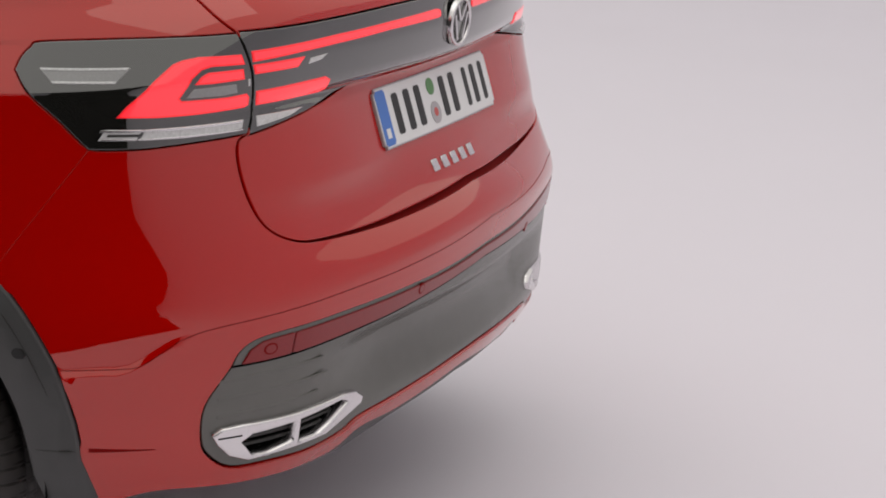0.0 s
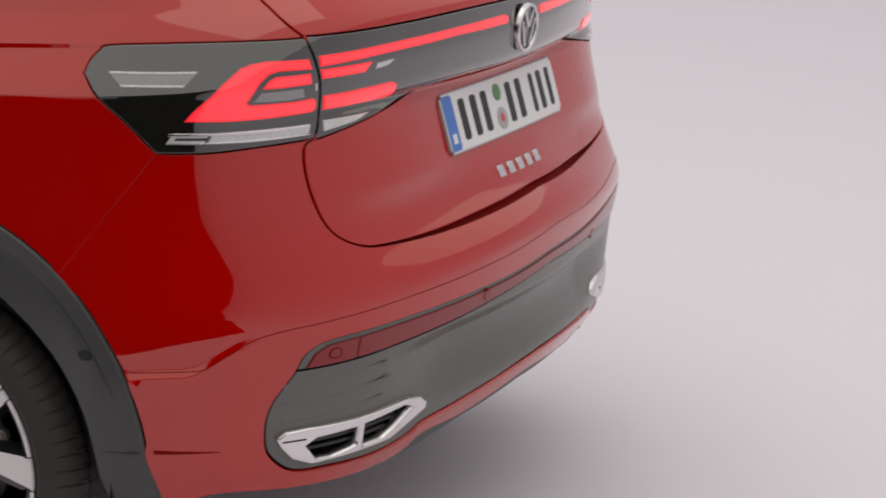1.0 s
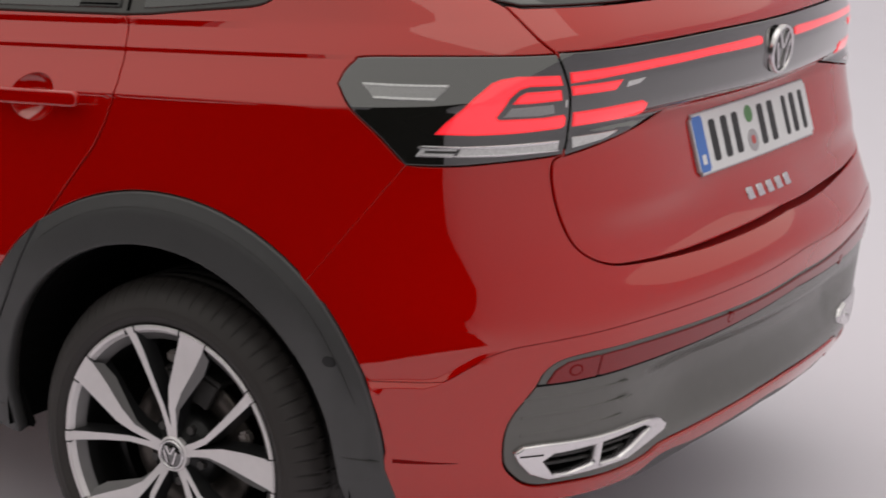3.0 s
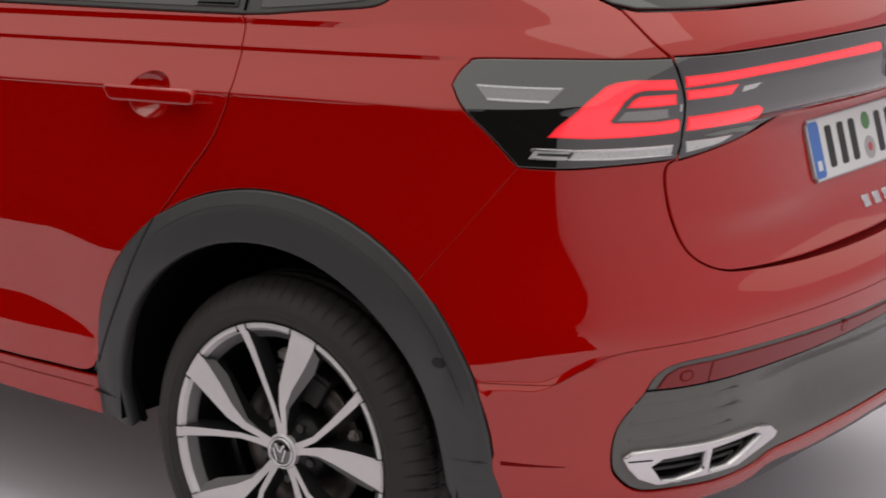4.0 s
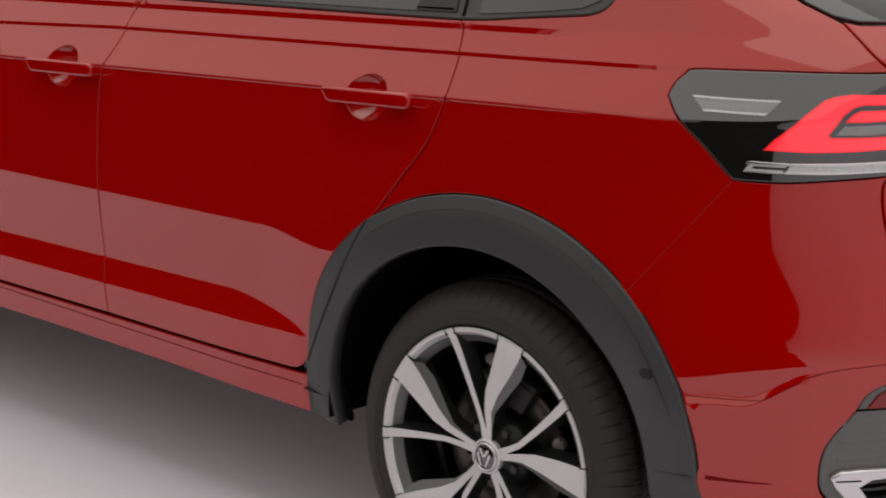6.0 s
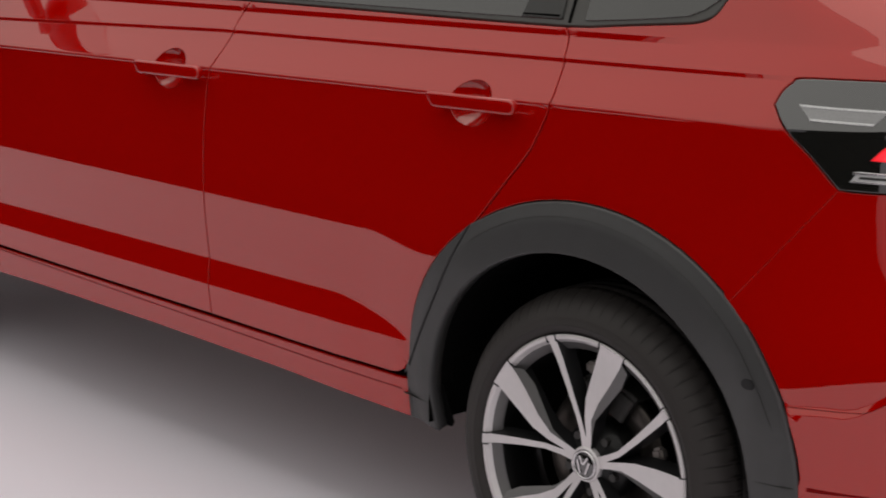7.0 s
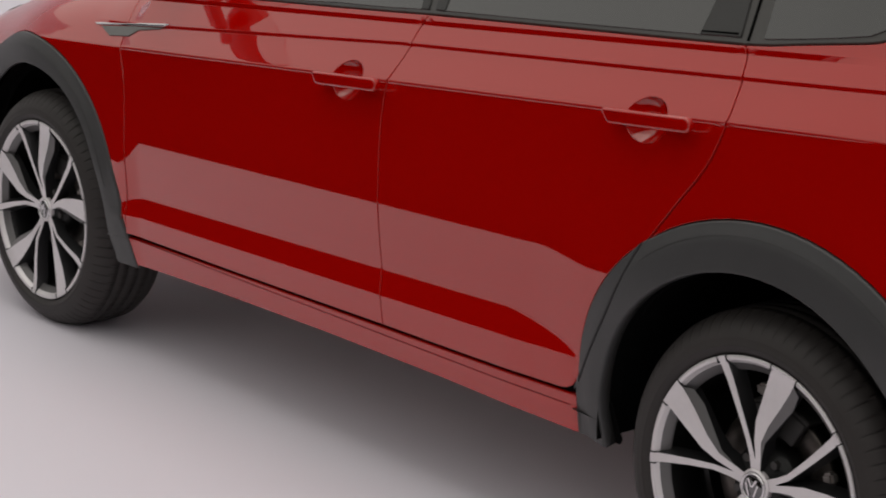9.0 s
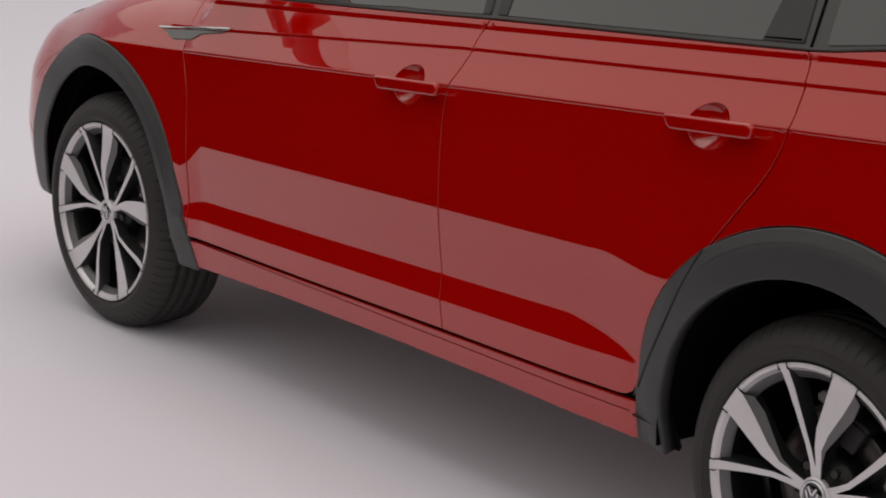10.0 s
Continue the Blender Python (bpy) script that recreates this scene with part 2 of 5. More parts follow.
def crease_rows(s):
    """Heights, along s, of the lines at which the skin turns sharply."""
    rows = []

    def follow(fn):
        z = np.full(s.shape, 0.7)
        for _ in range(4):
            p, _n = skin.place(s, z)
            z = fn(p[:, 0], np.abs(p[:, 1]))
        return p, z

    for d in (-0.0065, -0.0042, -0.0024, -0.0006, 0.0014, 0.0032, 0.0050, 0.010, D3 - 0.0145, D3 - 0.0126, D3 - 0.0113, D3 - 0.0065, D3 - 0.0017, D3 - 0.0004, D3 + 0.003):
        p, z = follow(lambda x, y: shoulder(x) + d)
        rows.append((s, np.where((p[:, 0] > -3.2) & (p[:, 0] < 0.52), z, np.nan)))
    for d in (-0.0105, -0.0081, -0.0069, -0.0037, -0.0006, 0.0006, 0.004):
        p, z = follow(lambda x, y: shoulder(x) + middle_crease(x) + d)
        rows.append((s, np.where((p[:, 0] > -3.2) & (p[:, 0] < 0.52), z, np.nan)))
    for u in (0.085, 0.098, 0.107, 0.116, 0.975, 0.989, 1.0, 1.011, 1.025):
        p, z = follow(lambda x, y: door_foot(x) + (u if u < 0.5 else hollow_top(x) + u - 1) * (shoulder(x) - door_foot(x)))
        rows.append((s, np.where((p[:, 0] > -2.17) & (p[:, 0] < -0.44), z, np.nan)))
    for d in (-0.004, -0.0008, 0.0008, 0.005, 0.009, 0.0132, 0.0148, 0.018):
        p, z = follow(lambda x, y: ledge_height(x) + d)
        rows.append((s, np.where((p[:, 0] > 0.41) & (p[:, 0] < 0.63), z, np.nan)))
    for zk in (0.405, 0.58, 0.622, 0.688, 0.712, 0.738, 0.760, 0.790, 0.832, 0.982, 0.991, 1.06, 1.128, 1.19):
        for d in (-0.009, -0.003, 0.003, 0.009):
            p, z = follow(lambda x, y: zk + d - droop(zk) * y * y)
            rows.append((s, np.where(p[:, 0] > 0.60, z, np.nan)))
    return rows


# ---- mesh makers ----


def part(name, verts, faces, mat, parent=None, label="", normals=None, smooth=True):
    me = bpy.data.meshes.new(name)
    me.from_pydata([tuple(v) for v in verts], [], [tuple(f) for f in faces])
    me.materials.append(mat)
    if smooth:
        me.polygons.foreach_set("use_smooth", [True] * len(me.polygons))
    me.update()
    if normals is not None:
        me.normals_split_custom_set_from_vertices([tuple(n) for n in normals])
    ob = new(name, me)
    if parent is not None:
        ob.parent = parent
    return tagged(ob, label)


def part_bm(name, bm, mat, parent=None, label="", smooth=True, angle=0.6):
    me = bpy.data.meshes.new(name)
    if smooth:
        for f in bm.faces:
            f.smooth = True
        for e in bm.edges:
            if len(e.link_faces) == 2 and e.calc_face_angle(0) > angle:
                e.smooth = False
    bm.to_mesh(me)
    bm.free()
    me.materials.append(mat)
    ob = new(name, me)
    if parent is not None:
        ob.parent = parent
    return tagged(ob, label)


def spline(pts, n=8, closed=False):
    """A Catmull-Rom curve through the points."""
    p = np.array(pts, float)
    m, out = len(p), []
    for i in range(m if closed else m - 1):
        a = p[(i - 1) % m] if closed or i else 2 * p[0] - p[1]
        b, c = p[i], p[(i + 1) % m]
        d = p[(i + 2) % m] if closed or i + 2 < m else 2 * p[-1] - p[-2]
        for k in range(n):
            t = k / n
            out.append(0.5 * (2 * b + (c - a) * t + (2 * a - 5 * b + 4 * c - d) * t * t + (3 * b - a - 3 * c + d) * t ** 3))
    if not closed:
        out.append(p[-1])
    return np.array(out)


def dense(poly, ds, closed=True):
    p = np.array(poly, float)
    q = np.vstack([p, p[:1]]) if closed else p
    out = []
    for a, b in zip(q[:-1], q[1:]):
        n = max(1, int(math.ceil(np.linalg.norm(b - a) / ds)))
        out += [a + (b - a) * k / n for k in range(n)]
    if not closed:
        out.append(q[-1])
    return np.array(out)


def area2(p):
    return np.sum(p[:, 0] * np.roll(p[:, 1], -1) - np.roll(p[:, 0], -1) * p[:, 1])


def inset(poly, d):
    """The closed outline moved inwards by d."""
    p = np.array(poly, float)
    if area2(p) < 0:
        p = p[::-1]
    if callable(d):
        d = d(p)
    e = np.roll(p, -1, 0) - p
    e /= np.maximum(np.linalg.norm(e, axis=1, keepdims=True), 1e-9)
    n = np.stack([-e[:, 1], e[:, 0]], -1)
    m = n + np.roll(n, 1, 0)
    m /= np.maximum(np.linalg.norm(m, axis=1, keepdims=True), 1e-6)
    c = np.maximum(np.sum(m * n, 1), 0.5)
    return p + m * (d / c)[:, None]


def in_poly(pts, poly):
    x, y = pts[:, 0], pts[:, 1]
    r = np.zeros(len(pts), bool)
    j = len(poly) - 1
    for i in range(len(poly)):
        xi, yi, xj, yj = poly[i][0], poly[i][1], poly[j][0], poly[j][1]
        if yi != yj:
            r ^= ((yi > y) != (yj > y)) & (x < (xj - xi) * (y - yi) / (yj - yi) + xi)
        j = i
    return r


ROWS_S = np.concatenate([np.arange(-3.4, -0.1, 0.025), np.arange(-0.1, skin.mid + 1.1, 0.016)])
CREASES = crease_rows(ROWS_S)


def fill(loops, hs, hz, near, creases=False):
    """Triangles of the region within loops[0] and outside the others; grid points hs by hz inside."""
    lo, hi = loops[0].min(0), loops[0].max(0)
    g = np.stack(np.meshgrid(np.arange(lo[0] + hs / 2, hi[0], hs), np.arange(lo[1] + hz / 2, hi[1], hz)), -1).reshape(-1, 2)
    if len(g):
        ok = in_poly(g, loops[0])
        for h in loops[1:]:
            ok &= ~in_poly(g, h)
        g = g[ok]
    if len(g):
        b = np.vstack(loops)
        for i in range(0, len(g), 2000):
            d = np.min((((g[i:i + 2000, None] - b[None]) / (hs, hz)) ** 2).sum(-1), 1)
            g[i:i + 2000][d < near] = np.nan
        g = g[~np.isnan(g[:, 0])]
    rows = []
    if creases:
        keep = np.ones(len(g), bool)
        tight = [inset(loops[0], 0.0025)] + [inset(h, -0.0025) for h in loops[1:]]
        for s_, z_ in CREASES:
            zi = np.interp(g[:, 0], s_, np.where(np.isnan(z_), 9, z_))
            keep &= np.abs(g[:, 1] - zi) > 0.45 * hz
            q = np.stack([s_, np.where(np.isnan(z_), 9, z_)], -1)
            ok = in_poly(q, tight[0])
            for h in tight[1:]:
                ok &= ~in_poly(q, h)
            rows.append((q, ok))
        g = g[keep]
    pts, edges, base = [], [], 0
    for l in loops:
        pts += [Vector(v) for v in l]
        edges += [(base + i, base + (i + 1) % len(l)) for i in range(len(l))]
        base += len(l)
    pts += [Vector(v) for v in g]
    base = len(pts)
    for q, ok in rows:
        last = None
        for i in np.nonzero(ok)[0]:
            pts.append(Vector(q[i]))
            if last == i - 1:
                edges.append((len(pts) - 2, len(pts) - 1))
            last = i
    v, _, f, ov, _, _ = delaunay_2d_cdt(pts, edges, [], 0, 1e-7, True)
    v = np.array([tuple(a) for a in v])
    f = np.array([t for t in f if len(t) == 3])
    c = v[f].mean(1)
    ok = in_poly(c, loops[0])
    for h in loops[1:]:
        ok &= ~in_poly(c, h)
    f = f[ok]
    w = v[f]
    flip = ((w[:, 1, 0] - w[:, 0, 0]) * (w[:, 2, 1] - w[:, 0, 1]) - (w[:, 2, 0] - w[:, 0, 0]) * (w[:, 1, 1] - w[:, 0, 1])) < 0
    f[flip] = f[flip][:, ::-1]
    return v, f


def panel(name, outline, mat, parent, label="", holes=(), gap=0.002, off=0.0, deep=0.014, hs=0.024, hz=0.010, ds=0.012, sheet=None, mirror=False, roll=0.0018, creases=False):
    """A sheet of the skin with a rounded, turned-in edge. mirror: the same on the other side, which returns both."""
    sheet = sheet or skin
    loops = [dense(inset(outline, gap), ds)]
    loops += [dense(inset(h, (lambda p: -gap(p)) if callable(gap) else -gap), ds) for h in holes]
    inner = [inset(loops[0], roll)] + [inset(h, (lambda p: -roll(p)) if callable(roll) else -roll) for h in loops[1:]]
    v, f = fill(inner, hs, hz, 0.16, creases)
    o = off(v[:, 0], v[:, 1]) if callable(off) else off
    P, N = sheet.place(v[:, 0], v[:, 1], o)
    if callable(off):
        e = 0.0012
        at = lambda s, z: sheet.place(s, z, off(s, z))[0]
        du = at(v[:, 0] + e, v[:, 1]) - at(v[:, 0] - e, v[:, 1])
        dv = at(v[:, 0], v[:, 1] + e) - at(v[:, 0], v[:, 1] - e)
        M = np.cross(du, dv)
        M /= np.maximum(np.linalg.norm(M, axis=1, keepdims=True), 1e-12)
        N = M * np.sign(np.sum(M * N, 1))[:, None]
    P, N, F = list(P), list(N), [tuple(t) for t in f]
    index = {(round(q[0], 5), round(q[1], 5)): i for i, q in enumerate(v)}
    for k, (a, b) in enumerate(zip(inner, loops)):
        if area2(b) < 0:
            a, b = a[::-1], b[::-1]
        ids = [index.get((round(q[0], 5), round(q[1], 5))) for q in a]
        for i, q in enumerate(a):
            if ids[i] is None:
                d2 = np.sum((v - q) ** 2, 1)
                near_ = int(np.argmin(d2))
                ids[i] = near_ if d2[near_] < 1e-8 else None
        ob_ = off(b[:, 0], b[:, 1]) if callable(off) else off
        pa, na = sheet.place(a[:, 0], a[:, 1], off(a[:, 0], a[:, 1]) if callable(off) else off)
        pb, nb = sheet.place(b[:, 0], b[:, 1], ob_ - (roll(b) if callable(roll) else roll))
        pc, _ = sheet.place(b[:, 0], b[:, 1], ob_ - deep)
        out = pb - pa
        out /= np.maximum(np.linalg.norm(out, axis=1, keepdims=True), 1e-9)
        n0, n = len(P), len(a)
        P += list(pb) + list(pc)
        N += list(nb + out * 0.9) + list(out)
        for i in range(n):
            j = (i + 1) % n
            if ids[i] is not None and ids[j] is not None:
                q = (ids[i], n0 + i, n0 + j, ids[j])
                F.append(q if k == 0 else q[::-1])
            q = (n0 + i, n0 + n + i, n0 + n + j, n0 + j)
            F.append(q if k == 0 else q[::-1])
    P, N = np.array(P), np.array(N)
    N /= np.maximum(np.linalg.norm(N, axis=1, keepdims=True), 1e-9)
    one = part(name, P, F, mat, parent, label, N)
    if not mirror:
        return one
    P2, N2 = P * (1, -1, 1), N * (1, -1, 1)
    two = part(name, P2, [t[::-1] for t in F], mat, parent, label, N2)
    return one, two


def s_of(x, z, sheet=None):
    """The unrolled place of the flank's points at x, z."""
    sheet = sheet or skin
    x, z = np.asarray(x, float), np.asarray(z, float)
    lo, hi = np.full(x.shape, sheet.front + 0.3), np.full(x.shape, sheet.mid - 0.3)
    for _ in range(22):
        m = 0.5 * (lo + hi)
        p, _n = sheet.place(m, z)
        less = p[..., 0] < x
        lo, hi = np.where(less, m, lo), np.where(less, hi, m)
    return 0.5 * (lo + hi)


def flank(pts, sheet=None):
    p = np.array(pts, float)
    return np.stack([s_of(p[:, 0], p[:, 1], sheet), p[:, 1]], -1)


def lathe(profile, n=64, notch=None):
    """A ring swept round the y axis. profile: (radius, y). notch(k, i): depth cut from point i at step k."""
    v, f = [], []
    m = len(profile)
    for k in range(n):
        a = 2 * math.pi * k / n
        for i, (r, y) in enumerate(profile):
            r = r - (notch(k, i) if notch else 0)
            v.append((r * math.cos(a), y, r * math.sin(a)))
    for k in range(n):
        for i in range(m - 1):
            a, b = k * m + i, ((k + 1) % n) * m + i
            f.append((a, b, b + 1, a + 1))
    return v, f


# ---- studio ----
def studio():
    """A white stage whose floor curves up into white walls; in front of the stage the hall is dark."""
    n, R = 22, 5.0
    x0, x1, y1 = -12.0, 6.5, 8.0

    def ring(off, z):
        pts = [(x0 - off, -4.0 - 0.2 * off)]
        for cx, cy, a0 in ((x0 + 3, y1 - 3, 180), (x1 - 3, y1 - 3, 90)):
            for k in range(13):
                a = radians(a0 - 90 * k / 12)
                pts.append((cx + (3 + off) * math.cos(a), cy + (3 + off) * math.sin(a)))
        pts.append((x1 + off, float(np.interp(z, (0, 0.25, 1.5, 2.5, 3.0, 4.3, 5.2, 6.4), (-8.3, -11.8, -15.0, -16.3, -15.2, -13.4, -10.5, -7.5)))))
        return [(x, y, z + 0.008) for x, y in pts]

    rings = [ring(0, 0.0)]
    for k in range(1, n + 1):
        a = radians(83 * k / n)
        rings.append(ring(R * math.sin(a), R * (1 - math.cos(a))))
    rings += [ring(5.05, 5.2), ring(5.12, 6.4)]
    m = len(rings[0])
    v = [p for r in rings for p in r]
    f = [(i * m + j, (i + 1) * m + j, (i + 1) * m + j + 1, i * m + j + 1) for i in range(len(rings) - 1) for j in range(m - 1)]
    tagged(part("wall_cove", v, f, WHITE), "white studio cove wall curving up from the floor", "wall", kind="structure")
    fl = [(x, y, 0.008) for x, y, _ in rings[0]] + [(2.2, -2.35, 0.008), (-7.0, -2.35, 0.008)]
    tagged(part("floor", fl, [tuple(range(m + 2))[::-1]], WHITE, smooth=False), "matt white studio floor under the car", "floor", kind="structure")
    X0, X1, Y0, Y1 = -30, 20, -18, 22
    dark = [(X0, Y1, -0.02), (X1, Y1, -0.02), (X1, Y0, -0.02), (X0, Y0, -0.02)]
    tagged(part("floor_hall", dark, [(3, 2, 1, 0)], DARKWALL, smooth=False), "black floor of the unlit studio hall", "floor", kind="structure")
    w = [(X0, Y0, 0), (X1, Y0, 0), (X1, Y0, 7), (X0, Y0, 7), (X0, Y1, 0), (X0, Y1, 7), (X1, Y1, 0), (X1, Y1, 7)]
    tagged(part("wall_hall", w, [(0, 3, 2, 1), (4, 5, 3, 0), (1, 2, 7, 6), (6, 7, 5, 4)], DARKWALL, smooth=False), "black drapes on the walls of the studio hall", "wall", kind="structure")
    # Unseen white wall, added to bounce light onto the floor under the car.
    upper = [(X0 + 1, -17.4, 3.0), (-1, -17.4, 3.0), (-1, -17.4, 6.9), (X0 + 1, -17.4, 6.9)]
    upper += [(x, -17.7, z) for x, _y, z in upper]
    tagged(part("bounce_wall", upper, [(0, 3, 2, 1), (4, 5, 6, 7), (0, 1, 5, 4), (3, 7, 6, 2), (0, 4, 7, 3), (1, 2, 6, 5)], WHITE, smooth=False), "unseen white wall added above the black drapes to bounce light", "wall", kind="structure")
    c = [(X0, Y0, 7), (X1, Y0, 7), (X1, Y1, 7), (X0, Y1, 7)]
    tagged(part("ceiling", c, [(0, 1, 2, 3)], DARKWALL, smooth=False), "dark ceiling of the studio hall", "ceiling", kind="structure")


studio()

# ---- the car: body ----
car = tagged(new("car"), "red compact crossover with grey cladding and alloy wheels", "car")
MID = skin.mid


def both(pts):
    """A half outline on the tail, from the middle's one end to its other, closed by its mirror image."""
    p = np.array(pts, float)
    q = p[::-1] * (-1, 1) + (2 * MID, 0)
    return np.vstack([p, q])


def ellipse(cx, cz, a, b, t0, t1, n=28, a2=None):
    t = np.radians(np.linspace(t0, t1, n))
    c = np.cos(t)
    return np.stack([cx + np.where(c < 0, a2 or a, a) * c, cz + b * np.sin(t)], -1)


GAP_F = [(-2.21, 0.958), (-2.186, 0.90), (-2.173, 0.85), (-2.166, 0.827), (-2.132, 0.717), (-2.113, 0.53), (-2.118, 0.42), (-2.122, 0.352)]
GAP_M = [(-1.045, 1.050), (-1.062, 1.020), (-1.066, 0.985), (-1.076, 0.940), (-1.090, 0.895), (-1.096, 0.850), (-1.095, 0.769), (-1.087, 0.654), (-1.083, 0.497), (-1.072, 0.3675)]
GAP_R = [(-0.157, 1.109), (-0.147, 1.093), (-0.137, 1.066), (-0.128, 1.021), (-0.125, 0.973), (-0.160, 0.889), (-0.214, 0.817), (-0.292, 0.715)]
WIN_F = [(-2.21, 0.958), (-2.0, 0.982), (-1.67, 1.005), (-1.365, 1.026), (-1.045, 1.050)]
WIN_R = [(-1.045, 1.050), (-0.712, 1.072), (-0.343, 1.096), (-0.157, 1.109)]
WIN_Q = [(-0.157, 1.109), (0.015, 1.127), (0.125, 1.138), (0.208, 1.147), (0.248, 1.156), (0.274, 1.171), (0.303, 1.204), (0.345, 1.248), (0.372, 1.275)]
ARCH_R = ellipse(0.003, 0.40, 0.466, 0.417, 180, 0, 40, 0.466)          # outer edge of the rear cladding, from front to back
ARCH_RI = ellipse(-0.01, 0.36, 0.385, 0.360, 180, 0, 40)
ARCH_F = ellipse(-2.65, 0.36, 0.515, 0.440, 180, 0, 40, 0.375)
ARCH_FI = ellipse(-2.61, 0.36, 0.405, 0.360, 180, 0, 40, 0.32)
LAMP_TOP = [(0.388, 1.046), (0.400, 1.066), (0.416, 1.082), (0.432, 1.091), (0.518, 1.099), (0.588, 1.102), (0.648, 1.103), (0.686, 1.104)]
LAMP_GAP = [(0.686, 1.104), (0.692, 1.072), (0.698, 1.029), (0.697, 0.981), (0.687, 0.938)]
LAMP_LOW = [(0.687, 0.938), (0.602, 0.931), (0.539, 0.925), (0.476, 0.924)]
LAMP_FRONT = [(0.476, 0.924), (0.438, 0.973), (0.402, 1.012), (0.388, 1.046)]
TG_SIDE = [(0.687, 0.938), (0.672, 0.925), (0.669, 0.891), (0.675, 0.839), (0.689, 0.795), (0.710, 0.767), (0.742, 0.749), (0.782, 0.742), (0.872, 0.7395), (1.023, 0.7455), (MID, 0.7560)]
TG_FOOT = [(s, z - 0.0065 * min(1, max(0, (s - 0.73) / 0.3))) for s, z in TG_SIDE]
TG_UP = [(0.686, 1.104), (0.667, 1.128), (0.652, 1.159), (0.641, 1.181)]
BAR_LOW = [(0.690, 0.936), (0.750, 0.949), (0.80, 0.959), (0.86, 0.972), (0.93, 0.984), (1.0, 0.990), (MID, 0.990)]
BAR_TOP = [(0.689, 1.106), (0.818, 1.108), (1.03, 1.113), (MID, 1.113)]
INS_TOP = [(0.6321, 0.5544), (0.6441, 0.5829), (0.6730, 0.6014), (0.7502, 0.6083), (0.9034, 0.6139), (1.1000, 0.6200), (MID, 0.632)]
INS_LOW = [(0.6321, 0.5544), (0.6000, 0.4913), (0.5960, 0.4303), (0.6071, 0.3971), (0.6395, 0.3676), (0.6971, 0.3635), (0.7817, 0.3591), (0.8393, 0.3685), (0.8683, 0.3870), (0.9681, 0.3932), (1.1820, 0.4070), (MID, 0.409)]
LIP = [(0.4794, 0.3006), (0.5142, 0.3256), (0.5627, 0.3374), (0.6561, 0.3302), (0.8031, 0.3243), (0.8496, 0.3328), (0.8866, 0.3577), (1.0088, 0.3542), (1.2160, 0.3730), (MID, 0.375)]


def arc_between(arch, x0, x1):
    m = (arch[:, 0] >= x0) & (arch[:, 0] <= x1)
    return arch[m]




def door_edge(x):
    """The doors' lower edge."""
    return 0.383 + 0.0155 * x


foot = lambda x: (x, float(door_edge(x)))
G_F, G_M, G_R = spline(GAP_F, 5), spline(GAP_M, 5), spline(GAP_R, 5)

CUP_F, CUP_R = (-1.225, 0.887), (-0.318, 0.950)


def cup_loop(c, a=0.053, b=0.041):
    return [(c[0] + a * math.cos(t), c[1] + 0.07 * a * math.cos(t) + b * math.sin(t)) for t in np.linspace(0, 2 * math.pi, 40, endpoint=False)]


front_door = panel("front_door", np.vstack([G_F[::-1], spline(WIN_F, 4)[1:-1], G_M, [foot(-1.6)]]), RED, car, holes=[cup_loop(CUP_F)], mirror=True, hz=0.012, creases=True, gap=0.0019, roll=0.0008, ds=0.004)
arch_front = arc_between(ARCH_R, -0.5, -0.30)
rear_door = panel("rear_door", np.vstack([G_M[::-1], spline(WIN_R, 4)[1:-1], G_R, arch_front[::-1], [(-0.464, 0.420), (-0.468, 0.402), (-0.478, 0.388), (-0.494, 0.379), (-0.515, 0.3755)], [foot(-0.8)]]), RED, car, holes=[cup_loop(CUP_R)], mirror=True, hz=0.012, creases=True, gap=0.0019, roll=0.0008, ds=0.004)
JOINT = (0.330, 0.700)


def beside_joint(p):
    """1 along the tight joint of bumper and quarter panel, 0 away from it."""
    a, b = np.array(LAMP_FRONT[0]), np.array(JOINT)
    t = np.clip(((p - a) @ (b - a)) / ((b - a) @ (b - a)), 0, 1)
    return 1 - step(np.linalg.norm(p - a - t[:, None] * (b - a), axis=1), 0.004, 0.012)


def fine_joint(p):
    return 0.0017 - 0.0014 * beside_joint(p)


def fine_roll(p):
    return 0.0012 - 0.0008 * beside_joint(p)


arch_top = np.vstack([flank(arc_between(ARCH_R, -0.288, 0.310)), [JOINT]])
quarter = panel("quarter_panel", np.vstack([G_R[::-1], spline(WIN_Q, 4)[1:], [(0.36, 1.30), (0.28, 1.335), (0.15, 1.36), (-0.15, 1.385), (-0.15, 1.41), (0.36, 1.41), (0.42, 1.37), (0.52, 1.28), (0.60, 1.204), (0.636, 1.182)],
                                           spline(TG_UP, 4)[::-1][1:], spline(LAMP_TOP, 4)[::-1][1:], spline(LAMP_FRONT, 4)[::-1][1:], arch_top[::-1]]), RED, car, mirror=True, hz=0.012, creases=True, gap=fine_joint, roll=fine_roll, ds=0.004)
fender_arch = arc_between(ARCH_F, -2.99, -2.13)
fender = panel("front_fender", np.vstack([G_F[:-1], [(-2.135, 0.42)], flank(fender_arch)[::-1], [(-3.06, 0.42), (-3.26, 0.52), (-3.36, 0.66), (-3.34, 0.78), (-3.14, 0.815), (-2.9, 0.868), (-2.6, 0.917), (-2.3, 0.956)]]), RED, car, mirror=True, hz=0.012, creases=True, gap=0.0019, roll=0.0008, ds=0.004)
bumper_arch = np.vstack([[JOINT], flank(ARCH_R[(ARCH_R[:, 0] > 0.345) & (ARCH_R[:, 1] > 0.401)])])


